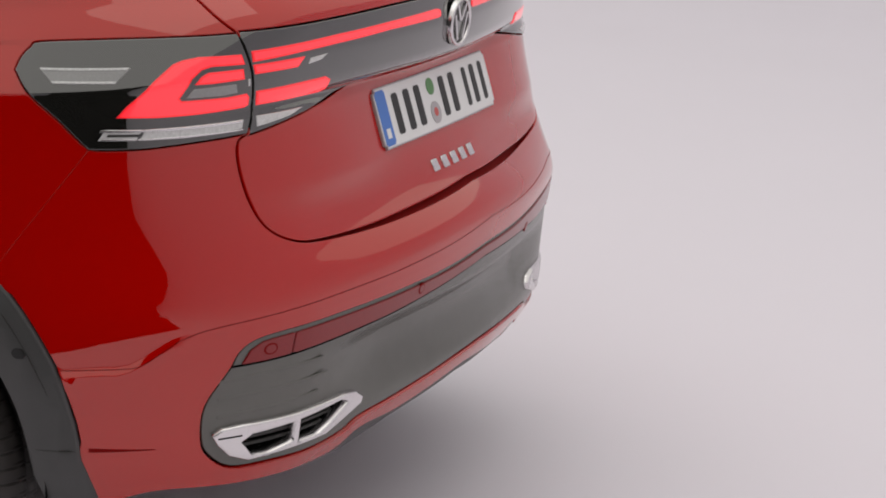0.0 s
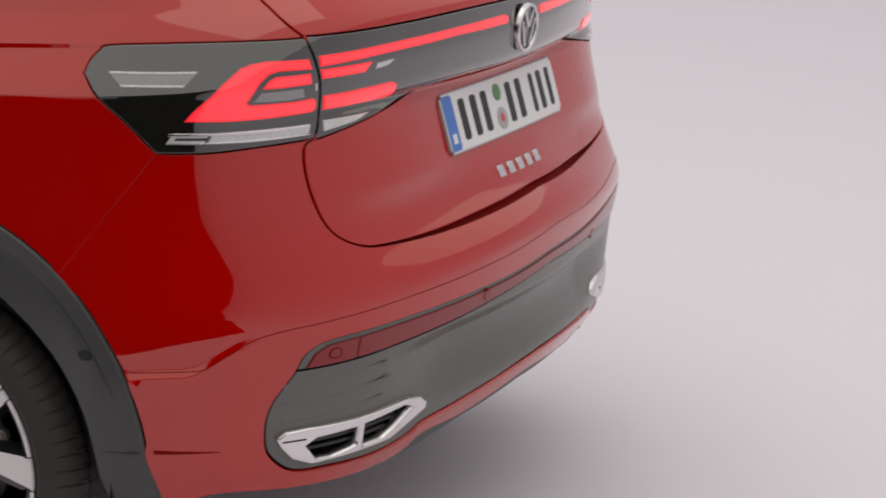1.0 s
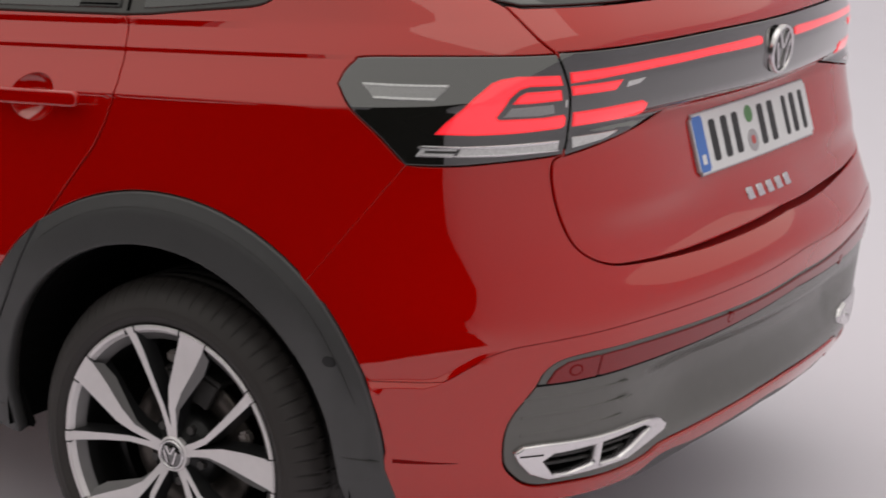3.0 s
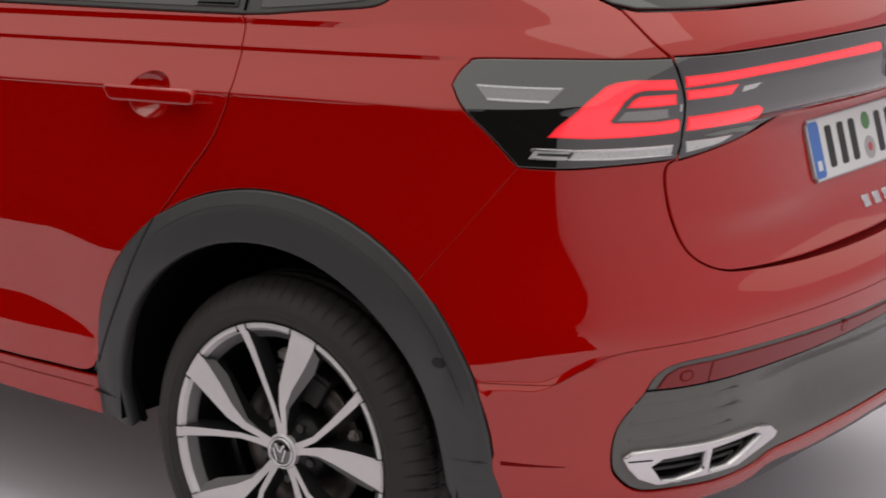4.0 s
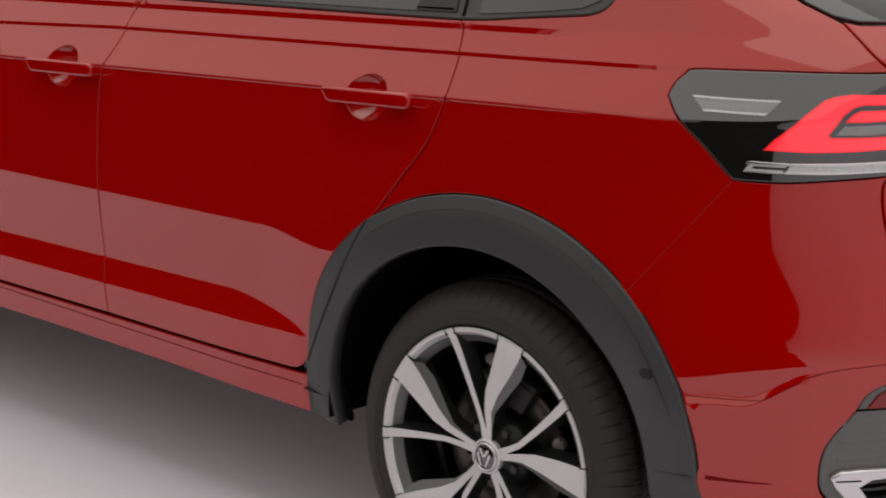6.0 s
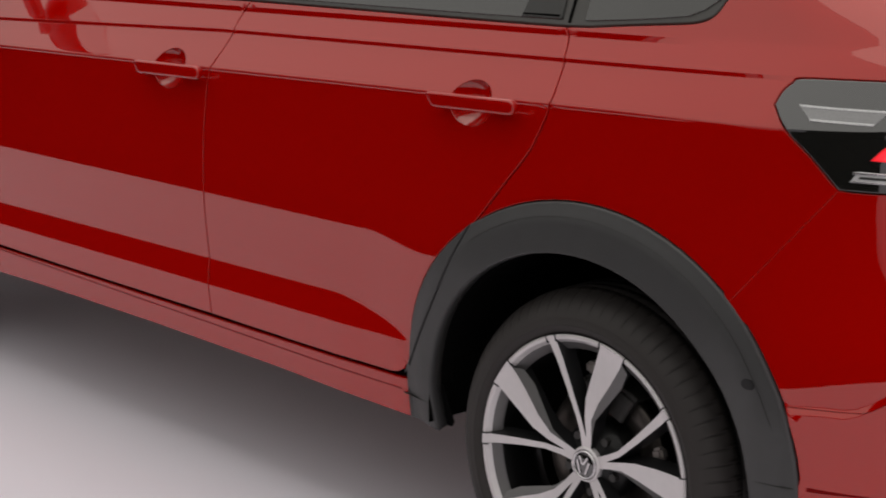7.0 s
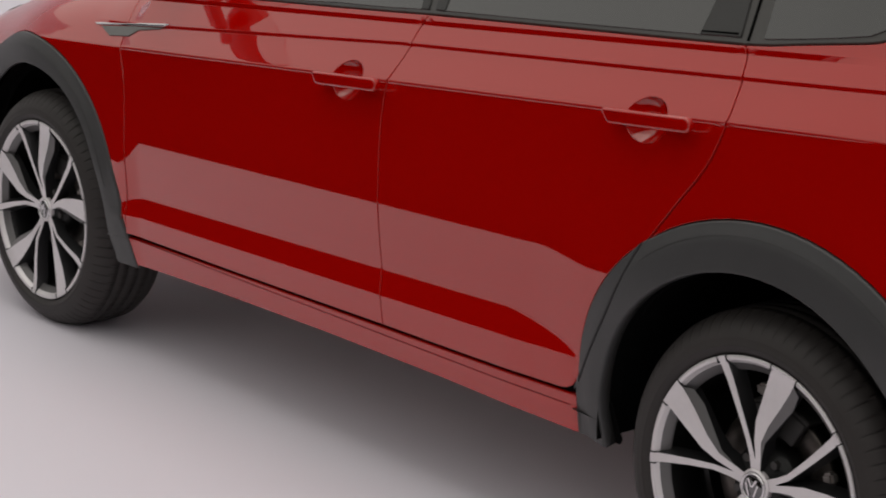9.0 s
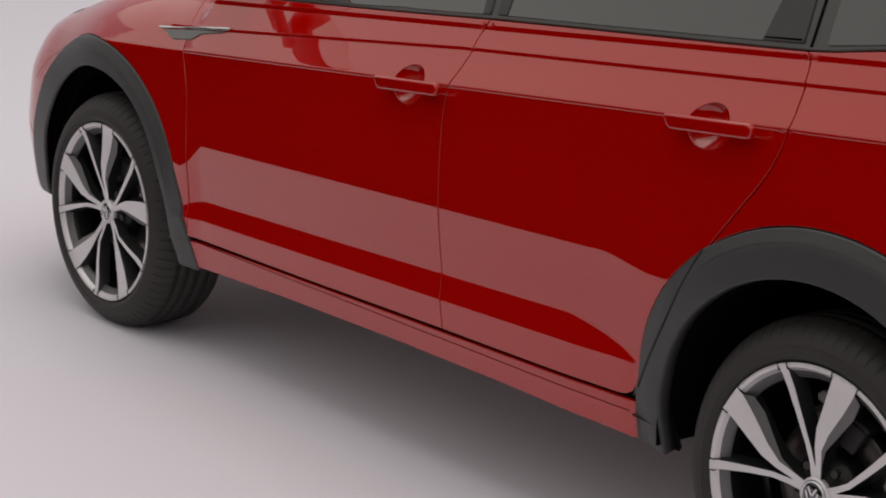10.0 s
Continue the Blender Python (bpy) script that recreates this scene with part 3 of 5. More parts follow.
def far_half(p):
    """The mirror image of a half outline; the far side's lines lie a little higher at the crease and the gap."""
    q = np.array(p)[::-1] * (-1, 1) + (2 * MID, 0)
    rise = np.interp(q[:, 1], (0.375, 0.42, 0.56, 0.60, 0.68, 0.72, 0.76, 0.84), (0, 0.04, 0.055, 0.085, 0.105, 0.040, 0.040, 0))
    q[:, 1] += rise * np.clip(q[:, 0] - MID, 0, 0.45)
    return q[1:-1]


half = np.vstack([spline(LIP, 4)[::-1], [(0.445, 0.297), (0.440, 0.36)], bumper_arch[::-1], spline(LAMP_LOW, 4)[::-1][:-1], spline(TG_FOOT, 4)])
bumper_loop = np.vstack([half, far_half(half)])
REFL = [(0.6330, 0.5535), (0.7006, 0.5561), (0.7978, 0.5622), (1.0135, 0.5772), (MID, 0.598)]
ins = np.vstack([spline(INS_LOW, 4)[::-1], spline(INS_TOP, 4)[1:]])
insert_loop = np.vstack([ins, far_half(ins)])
rear_bumper = panel("rear_bumper", bumper_loop, RED, car, holes=[insert_loop], hz=0.012, creases=True, gap=fine_joint, roll=fine_roll)
low_half = np.vstack([spline(INS_LOW, 4)[::-1], spline(REFL, 4)[1:]])
low_loop = np.vstack([low_half, far_half(low_half)])
EXH_OUT = [(0.6086, 0.4355), (0.6213, 0.4465), (0.6497, 0.4493), (0.7245, 0.4481), (0.8222, 0.4506), (0.8475, 0.4457), (0.8638, 0.4310), (0.8594, 0.4182), (0.8132, 0.3981), (0.7868, 0.3861), (0.7380, 0.3843), (0.6598, 0.3797), (0.6326, 0.3939), (0.6167, 0.4162)]
flip = lambda p: (np.array(p) * (-1, 1) + (2 * MID, 0))[::-1]


def hollow(s, z):
    """The insert's section: drawn in under the strip, rolling out again to its foot."""
    a = np.where(s > MID, 2 * MID - s, s)
    t = np.clip((z - 0.395) / 0.175, 0, 1)
    k = step(t, 0.05, 0.62) * (1 - step(t, 0.70, 1.0))
    return -0.005 - 0.034 * k * step(a, 0.72, 0.95)


insert = panel("bumper_insert", insert_loop, INSERT, rear_bumper, "ribbed dark grey plastic insert", holes=[inset(EXH_OUT, 0.004), inset(flip(EXH_OUT), 0.004)], off=hollow, deep=0.02, gap=0.0015, hz=0.008)
strip = np.vstack([spline(REFL, 4)[::-1], spline(INS_TOP, 4)[1:]])
tg = np.vstack([spline(TG_SIDE, 4)[::-1], spline(LAMP_GAP, 4)[::-1][1:], spline(TG_UP, 4)[1:], [(0.665, 1.176), (0.717, 1.176), (0.822, 1.175), (MID, 1.177)]])
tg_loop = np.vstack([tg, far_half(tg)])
bar = np.vstack([spline(BAR_LOW, 4)[::-1], spline(LAMP_GAP, 4)[::-1][1:-1], spline(BAR_TOP, 4)])
bar_loop = np.vstack([bar, (bar[::-1] * (-1, 1) + (2 * MID, 0))[1:-1]])
tailgate = panel("tailgate", tg_loop, RED, car, holes=[bar_loop], hz=0.012, creases=True)
# Backing behind the tailgate's foot, its red darkened to paint the gap's shade.
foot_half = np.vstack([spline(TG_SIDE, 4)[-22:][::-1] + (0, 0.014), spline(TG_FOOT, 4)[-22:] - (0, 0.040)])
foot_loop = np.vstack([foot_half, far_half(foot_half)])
panel("gap_shade_backing", foot_loop, DEEPRED, car, "dark red backing painted as shade in the tailgate's gap", off=-0.017, deep=0.004, gap=0, roll=0.0005)
light_bar = panel("light_bar", bar_loop, LENS, tailgate, "smoked full-width lamp bar", off=0.003, gap=0.0015, creases=True)
lamp_loop = np.vstack([spline(LAMP_TOP, 4)[:-1], spline(LAMP_GAP, 4)[:-1], spline(LAMP_LOW, 4)[:-1], spline(LAMP_FRONT, 4)[:-1]])
tail_lamp = panel("tail_lamp", lamp_loop, LENS, car, "smoked tail lamp with glowing red elements", off=0.004, mirror=True, gap=0.0015, creases=True)
sill_top = [(x, float(door_edge(x)) - 0.006) for x in np.linspace(-2.13, -0.47, 12)]
sill = panel("sill", np.vstack([sill_top, [(-0.475, 0.284), (-0.88, 0.291), (-1.3, 0.290), (-1.74, 0.282), (-2.125, 0.268)]]), RED, car, mirror=True)


CUT = [(-0.290, 0.728), (-0.37, 0.573), (-0.437, 0.451), (-0.470, 0.390)]


def flare(cx, cz, a, b):
    """The cladding's section: a flat band that rolls down to the body at its outer edge."""
    def off(s, z):
        p, _n = skin.place(s, z)
        r = np.hypot((p[..., 0] - cx) / a, (z - cz) / b)
        return 0.014 - 0.010 * step(r, 0.90, 1.02)
    return off


off_r, off_f = flare(0.003, 0.40, 0.466, 0.417), flare(-2.65, 0.36, 0.505, 0.44)
main = np.vstack([[CUT[0]], ARCH_R[ARCH_R[:, 0] > -0.285], [(0.486, 0.290), (0.396, 0.290)], ARCH_RI[::-1], [(-0.390, 0.282), (-0.478, 0.285), (-0.472, 0.385)], CUT[::-1][:-1]])
rear_trim = panel("arch_trim", flank(main), CLAD, car, "dark grey plastic wheel-arch cladding", off=off_r, deep=0.032, mirror=True, gap=0.001, roll=0.004)
piece = np.vstack([CUT, ARCH_R[(ARCH_R[:, 0] < -0.292) & (ARCH_R[:, 1] > 0.40)]])
door_trim = panel("arch_trim", flank(piece), CLAD, car, "dark grey plastic wheel-arch cladding", off=off_r, deep=0.03, mirror=True, gap=0.001, roll=0.003)
front_main = np.vstack([[(-2.985, 0.30), (-3.015, 0.345)], ARCH_F[1:-1], [(-2.108, 0.335), (-2.094, 0.262), (-2.180, 0.262), (-2.196, 0.34)], ARCH_FI[::-1][1:-1], [(-2.932, 0.36), (-2.925, 0.30)]])
front_trim = panel("arch_trim", flank(front_main), CLAD, car, "dark grey plastic wheel-arch cladding", off=off_f, deep=0.010, mirror=True, gap=0.001, roll=0.004)
for z0, xa, xb, off in ((0.412, 0.392, 0.462, off_r), (0.338, -0.482, -0.398, off_r), (0.338, -2.20, -2.118, off_f)):
    o = (lambda f: lambda s, z: f(s, z) + 0.0006)(off)
    panel("trim_seam", flank([(xa, z0), (xb, z0 + 0.003), (xb, z0 + 0.0055), (xa, z0 + 0.0025)]), TRIM, rear_trim[0] if xa > -1 else front_trim[0], "dark seam", off=o, deep=0.003, gap=0, roll=0.0005, hs=0.02)



def arch_line(cx, cz, a, b, t0, t1, off, trims):
    """Fine dark strip along the cladding, near its outer edge, painting a crease's shade."""
    o = lambda s, z: off(s, z) + 0.0005
    band = np.vstack([ellipse(cx, cz, a * 0.9365, b * 0.9365, t0, t1, 50), ellipse(cx, cz, a * 0.9340, b * 0.9340, t0, t1, 50)[::-1]])
    for line, trim in zip(panel("arch_shade_line", flank(band), TRIM, None, "fine dark line painted for a crease's shade", off=o, deep=0.001, gap=0, roll=0.0002, hs=0.02, mirror=True), trims):
        line.parent = trim


arch_line(0.003, 0.40, 0.466, 0.417, 131, 12, off_r, rear_trim)
arch_line(-2.65, 0.36, 0.505, 0.44, 140, 15, off_f, front_trim)

for flap in panel("arch_flap", flank([(-0.420, 0.315), (-0.407, 0.375), (-0.390, 0.370), (-0.378, 0.315), (-0.374, 0.292), (-0.382, 0.281), (-0.396, 0.281), (-0.415, 0.290)]), BLACK, None, "black flap of the wheel-well lining", off=-0.016, deep=0.004, gap=0, roll=0.002, mirror=True):
    flap.parent = car

# dark shell behind all gaps, open at the wheels
shell_arch = [flank(np.vstack([[(a[0][0], 0.2)], a, [(a[-1][0], 0.2)]])) for a in (ARCH_RI, ARCH_FI)]
sh = np.vstack([[(MID, 0.38), (0.9, 0.35), (0.485, 0.32)], shell_arch[0][::-1][1:-1], [(-0.45, 0.30), (-2.13, 0.28)], shell_arch[1][::-1][1:-1], [(-3.1, 0.35), (-3.6, 0.25), (skin.front, 0.25), (skin.front, 0.80), (-3.3, 0.80), (-2.85, 0.85), (-2.17, 0.95), (-1.36, 1.03), (-0.13, 1.11), (0.25, 1.16), (0.4, 1.2), (0.60, 1.17), (MID, 1.16)]])
shell = panel("body_shell", sh, BLACK, car, off=-0.048, deep=0.01, hs=0.05, hz=0.03, mirror=True)


# ---- tail lamps ----
def lamp_piece(name, pts, mat, parent, label="", off=0.0055, smooth=0, mirror=False, roll=0.0012, deep=0.004, holes=()):
    p = spline(pts, smooth, True) if smooth else np.array(pts, float)
    return panel(name, p, mat, parent, label, off=off, deep=deep, gap=0, roll=roll, hs=0.012, hz=0.008, ds=0.006, mirror=mirror, holes=holes)


def pair(name, pts, mat, parents, label="", **kw):
    """A piece on the one side and its mirror image on the other."""
    a, b = lamp_piece(name, pts, mat, None, label, mirror=True, **kw)
    a.parent, b.parent = parents
    return a, b


def guide(name, pts, parents, label, off, rim=0.0032):
    """A light guide: a dim red edge and a brighter core."""
    made = pair(name, pts, GLOW, parents, label, off=off)
    pair("bright_core", inset(pts, rim), CORE, made, "bright core of the light guide", off=off + 0.0007, deep=0.001, roll=0.0004)


GLOW_OUT = [(0.513, 0.977), (0.526, 0.995), (0.540, 1.010), (0.564, 1.036), (0.590, 1.060), (0.604, 1.066), (0.625, 1.070), (0.684, 1.070), (0.687, 1.0535), (0.640, 1.0535), (0.626, 1.049), (0.612, 1.036), (0.594, 1.006), (0.597, 1.002),
            (0.660, 1.003), (0.688, 1.006), (0.692, 1.000), (0.691, 0.986), (0.684, 0.982), (0.618, 0.978), (0.566, 0.976)]
guide("glowing_hook", GLOW_OUT, tail_lamp, "glowing red light guide", 0.0055, 0.0028)
guide("glowing_bar", [(0.614, 1.027), (0.624, 1.039), (0.634, 1.045), (0.684, 1.047), (0.685, 1.030), (0.640, 1.027)], tail_lamp, "glowing red light guide", 0.0055)
pair("clear_insert", [(0.602, 1.006), (0.613, 1.0205), (0.672, 1.0235), (0.674, 1.009), (0.650, 1.006)], GREYLENS, tail_lamp, "grey clear indicator lens")
pair("side_insert", [(0.423, 1.050), (0.538, 1.055), (0.515, 1.031), (0.437, 1.028)], GREYLENS, tail_lamp, "grey clear reflector bar")
pair("clear_foot", [(0.489, 0.940), (0.499, 0.958), (0.545, 0.958), (0.536, 0.940)], CRYSTAL, tail_lamp, "clear reversing lens")
pair("clear_foot", [(0.540, 0.940), (0.549, 0.958), (0.681, 0.963), (0.678, 0.948), (0.600, 0.941)], CRYSTAL, tail_lamp, "clear reversing lens")
pair("bright_line", [(0.425, 1.0505), (0.536, 1.0555), (0.533, 1.0520), (0.426, 1.0470)], CRYSTAL, tail_lamp, "bright edge of the reflector bar", off=0.0066, roll=0.0006)
pair("bright_line", [(0.436, 1.0315), (0.517, 1.0345), (0.515, 1.0310), (0.437, 1.0280)], CRYSTAL, tail_lamp, "bright edge of the reflector bar", off=0.0066, roll=0.0006)
for z0, z1 in ((0.9535, 0.9575), (0.9405, 0.9430)):
    pair("bright_line", [(0.492, z0), (0.494, z1), (0.544, z1), (0.680, z1 + 0.0045), (0.678, z0 + 0.005), (0.60, z0 + 0.001)], CHROME, tail_lamp, "bright edge of the reversing lens", off=0.0068, roll=0.0006)
pair("dark_line", [(0.500, 0.9465), (0.540, 0.9465), (0.545, 0.9505), (0.502, 0.9505)], TRIM, tail_lamp, "dark bar in the reversing lens", off=0.0066, roll=0.0006)
pair("end_rib", [(0.690, 1.018), (0.693, 1.018), (0.693, 1.030), (0.690, 1.030)], CRYSTAL, tail_lamp, roll=0.0008)
inner = (light_bar, light_bar)
guide("glowing_band", [(0.699, 1.074), (0.861, 1.082), (1.00, 1.086), (1.17, 1.089), (1.186, 1.086), (1.187, 1.074), (1.178, 1.071), (1.00, 1.071), (0.858, 1.066), (0.778, 1.062), (0.699, 1.056)], inner, "glowing red light band", 0.0045)
guide("glowing_bar", [(0.699, 1.052), (0.790, 1.055), (0.776, 1.038), (0.701, 1.036)], inner, "glowing red light guide", 0.0045)
guide("glowing_bar", [(0.703, 1.008), (0.834, 1.013), (0.846, 1.006), (0.842, 0.990), (0.830, 0.985), (0.703, 0.983)], inner, "glowing red light guide", 0.0045)
pair("clear_foot", [(0.701, 0.966), (0.788, 0.966), (0.757, 0.957), (0.701, 0.948)], CRYSTAL, inner, "clear reversing lens", off=0.0045)
pair("clear_chip", [(0.800, 1.050), (0.835, 1.053), (0.822, 1.044), (0.796, 1.040)], CRYSTAL, inner, "small clear lens", off=0.0045)

# ---- bumper details ----
split = 0.721
up_line, low_line = spline(INS_TOP, 6) - (0, 0.0095), spline(REFL, 6) + (0, 0.003)
ends = [(0.6460, 0.5574), (0.6568, 0.5801)]
upper = [q for q in up_line if 0.672 < q[0] < split - 0.002]
lower = [q for q in low_line if 0.652 < q[0] < split - 0.002]
pair("reflector", np.vstack([lower[::-1], ends, upper, [(split - 0.0008, 0.5965), (split - 0.004, 0.5615)]]), REFLEX, (rear_bumper, rear_bumper), "dark red reflector", off=-0.001, deep=0.012, roll=0.0015)
upper = [q for q in up_line if q[0] > split + 0.002]
lower = [q for q in low_line if q[0] > split + 0.002]
h2 = np.vstack([lower[::-1], [(split - 0.0024, 0.5615), (split + 0.0008, 0.5965)], upper])
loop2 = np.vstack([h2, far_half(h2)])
panel("trim_strip", loop2, REFLEX, rear_bumper, "dark red trim strip", off=-0.001, deep=0.012, gap=0, roll=0.0015, hz=0.008)
# Flat black line painted for the shadow where the insert tucks under the strip.
g0, g1 = spline(REFL, 6) - (0, 0.0015), spline(REFL, 6) + (0, 0.0025)
other = lambda p: far_half(np.vstack([p[:1], p, p[-1:]]))[::-1]
panel("strip_shade_line", np.vstack([g0, other(g0)[::-1][1:], other(g1), g1[::-1][1:]]), BLACK, rear_bumper, "black line painted for the shadow under the strip", off=-0.0043, deep=0.002, gap=0, roll=0.0004)
for s_, z_ in ((0.6842, 0.5775), (0.9977, 0.5991)):
    pair("parking_sensor", [(s_ + 0.0085 * math.cos(t), z_ + 0.0090 * math.sin(t)) for t in np.linspace(0, 2 * math.pi, 20, endpoint=False)], REFLEX, (rear_bumper, rear_bumper), "round parking sensor", off=0.0004, roll=0.002)
    pair("sensor_ring", [(s_ + 0.0100 * math.cos(t), z_ + 0.0105 * math.sin(t)) for t in np.linspace(0, 2 * math.pi, 20, endpoint=False)], DEEPRED, (rear_bumper, rear_bumper), "dark red ring round a sensor", off=-0.0005, roll=0.0005)
for z0, z1, e in ((0.5255, 0.5365, 0.776), (0.4935, 0.5050, 0.788), (0.4615, 0.4745, 0.772)):
    lamp_piece("rib", [(0.617, z0), (0.668, z0 + 0.004), (e, z1 - 0.003), (e, z1 + 0.0005), (0.668, z0 + 0.011), (0.615, z0 + 0.006)], INSERT, insert, "moulded rib", off=-0.0040, deep=0.003, roll=0.0015)
H1 = [(0.6506, 0.4163), (0.6640, 0.4275), (0.6877, 0.4291), (0.7278, 0.4316), (0.7247, 0.3990), (0.6879, 0.3889), (0.6654, 0.3901)]
H2 = [(0.7384, 0.4327), (0.8136, 0.4401), (0.8285, 0.4334), (0.7925, 0.4071), (0.7724, 0.3957), (0.7357, 0.3945)]
for turned in (False, True):
    f = flip if turned else np.array
    tip = panel("exhaust_trim", f(EXH_OUT), CHROME, rear_bumper, "satin chrome exhaust surround", holes=[f(H1), f(H2)], off=0.001 if turned else 0.006, deep=0.03, gap=0.001, roll=0.0035, hs=0.012, hz=0.008, ds=0.006)
    panel("opening_floor", inset(f(EXH_OUT), 0.006), BLACK, tip, "dark hollow behind the surround", off=-0.034, deep=0.004, hs=0.03, hz=0.02)
    for k, (a, b) in enumerate(((0.398, 0.404), (0.412, 0.418), (0.424, 0.429))):
        panel("slat", f([(0.654 + 0.004 * k, a), (0.826 - 0.012 * (2 - k), a + 0.003), (0.826 - 0.012 * (2 - k), b + 0.003), (0.654 + 0.004 * k, b)]), TRIM, tip, "dark slat in the opening", off=-0.016, deep=0.012, gap=0, roll=0.001, hs=0.02)
    panel("slot", f([(0.6160, 0.4314), (0.6480, 0.4320), (0.6479, 0.4291), (0.6169, 0.4285)]), BLACK, tip, "dark slot", off=0.0068, deep=0.003, gap=0, roll=0.0004)
under = np.vstack([[(MID, 0.354), (1.0044, 0.3374), (0.9322, 0.3272), (0.8693, 0.3119), (0.8104, 0.3176)], spline(LIP, 4)[spline(LIP, 4)[:, 0] > 0.808] - (0, 0.001)])
panel("diffuser", np.vstack([under, (under[::-1] * (-1, 1) + (2 * MID, 0))[1:-1]]), CLAD, rear_bumper, "dark plastic lower diffuser", off=-0.004, deep=0.06, gap=0)
# Flat strip whose dark red paints a ledge's dark reflection.
pair("side_shade_strip", [(0.459, 0.4140), (0.540, 0.4195), (0.538, 0.4210), (0.459, 0.4220)], DEEPRED, (rear_bumper, rear_bumper), "flat dark red strip painted for shading", off=0.0004, deep=0.002, roll=0.0003)

# Flat dark red line painted for the shade under the bumper's crease.
joint = [(0.4250, 0.5561), (0.4619, 0.5611), (0.5099, 0.5661), (0.5282, 0.5778), (0.5506, 0.5995), (0.5719, 0.6153), (0.6196, 0.6308), (0.7460, 0.6454), (0.8934, 0.6544), (1.1000, 0.6670), (MID, 0.683)]
j1 = spline(joint, 5)
j2 = j1[::-1] + (0, 0.0015)
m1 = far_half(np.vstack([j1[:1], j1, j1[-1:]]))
panel("crease_shade", np.vstack([j1, m1[1:], m1[::-1] + (0, 0.0015), j2[1:]]), DEEPRED, rear_bumper, "dark red line painted for the crease's shade", off=0.0004, deep=0.001, gap=0, roll=0.0002, hs=0.02)
SENS = s_of(np.array([0.372]), np.array([0.583]))[0]
pair("side_sensor", [(SENS + 0.0095 * math.cos(t), 0.583 + 0.0105 * math.sin(t)) for t in np.linspace(0, 2 * math.pi, 18, endpoint=False)], BARREL, rear_trim, "round dark sensor", off=0.0142, roll=0.002)

# ---- door handles ----
def cup(name, c, parent, side, a=0.0545, b=0.0425):
    """A bowl pressed into the door behind the handle."""
    n, m = 40, 16
    rr = (np.linspace(0, 1, m) ** 0.7)[:, None, None]
    t = np.linspace(0, 2 * math.pi, n, endpoint=False)
    rim, _n = skin.place(c[0] + a * np.cos(t), c[1] + 0.07 * a * np.cos(t) + b * np.sin(t), -0.0016)
    mid = rim.mean(0)
    P = mid + (rim - mid) * rr + np.array((0, 0.021, 0)) * (1 - rr ** 2.6)
    P[..., 1] *= side
    v = P.reshape(-1, 3)
    f = [(i * n + j, i * n + (j + 1) % n, (i + 1) * n + (j + 1) % n, (i + 1) * n + j) for i in range(m - 1) for j in range(n)]
    if side > 0:
        f = [q[::-1] for q in f]
    return part(name, v, f, RED, parent)


def fillet(poly, radii, n=6):
    """The polygon with rounded corners."""
    out = []
    for i, r in enumerate(radii):
        p, q, o = (Vector(poly[k % len(poly)]) for k in (i, i - 1, i + 1))
        a, b = (q - p).normalized() * r, (o - p).normalized() * r
        for k in range(n + 1):
            t = k / n
            out.append(tuple((p + a) * (1 - t) ** 2 + p * 2 * t * (1 - t) + (p + b) * t * t))
    return np.array(out)


def handle(c, parent, side):
    """A bar on two feet with a slanted front end, a round rear end and a broad chamfer all round its face."""
    ends = np.array([c[0] - 0.092, c[0] + 0.135])
    base, _n = skin.place(ends, shoulder(ends) - 0.0065)
    a, b = Vector(base[0]), Vector(base[1])
    u = (b - a).normalized()
    n = Vector((0, -1, 0))
    n = (n - u * n.dot(u)).normalized()
    up_ = u.cross(n)
    if up_.z < 0:
        up_ = -up_
    L, h = (b - a).length, 0.0145
    outer = fillet([(0.017, -h), (L, -h), (L, h), (0, h)], (0.010, 0.0143, 0.0143, 0.0125))
    bm = bmesh.new()

    def ring(loop, o):
        return [bm.verts.new(a + u * x + up_ * z + n * o) for x, z in loop]

    rings = [ring(inset(outer, 0.003), 0.018), ring(outer, 0.023), ring(outer, 0.0295), ring(inset(outer, 0.0004), 0.0312), ring(inset(outer, 0.0015), 0.0330), ring(inset(outer, 0.0032), 0.0341), ring(inset(outer, 0.0050), 0.0345)]
    m = len(outer)
    bm.faces.new(rings[-1])
    bm.faces.new(rings[0][::-1])
    for p, q in zip(rings[:-1], rings[1:]):
        for k in range(m):
            bm.faces.new([p[k], p[(k + 1) % m], q[(k + 1) % m], q[k]])
    for x0 in (0.020, L - 0.060):
        foot_ = bmesh.ops.create_cube(bm, size=1)["verts"]
        for v in foot_:
            v.co = a + u * (x0 + 0.011 + v.co.x * 0.022) + up_ * (v.co.z * 0.017) + n * (0.0095 + v.co.y * 0.022)
    bmesh.ops.recalc_face_normals(bm, faces=bm.faces)
    if side < 0:
        for v in bm.verts:
            v.co.y = -v.co.y
        bmesh.ops.reverse_faces(bm, faces=bm.faces)
    return part_bm("door_handle", bm, RED, parent, angle=0.7)


for doors, c in ((front_door, CUP_F), (rear_door, CUP_R)):
    for d, side in zip(doors, (1, -1)):
        cup("handle_cup", c, d, side)
        handle(c, d, side)

# ---- badges and number plate ----
pair("fender_badge", [(-2.335, 0.8655), (-2.16, 0.8870), (-1.992, 0.9060), (-2.008, 0.8985), (-2.16, 0.8815), (-2.322, 0.8625)], CHROME, fender, "chrome blade badge", off=0.005, deep=0.006)
pair("badge_base", [(-2.300, 0.862), (-2.15, 0.880), (-2.012, 0.896), (-2.030, 0.8885), (-2.116, 0.875), (-2.150, 0.856), (-2.240, 0.846)], INSERT, fender, "dark blade badge base", off=0.003, deep=0.004)
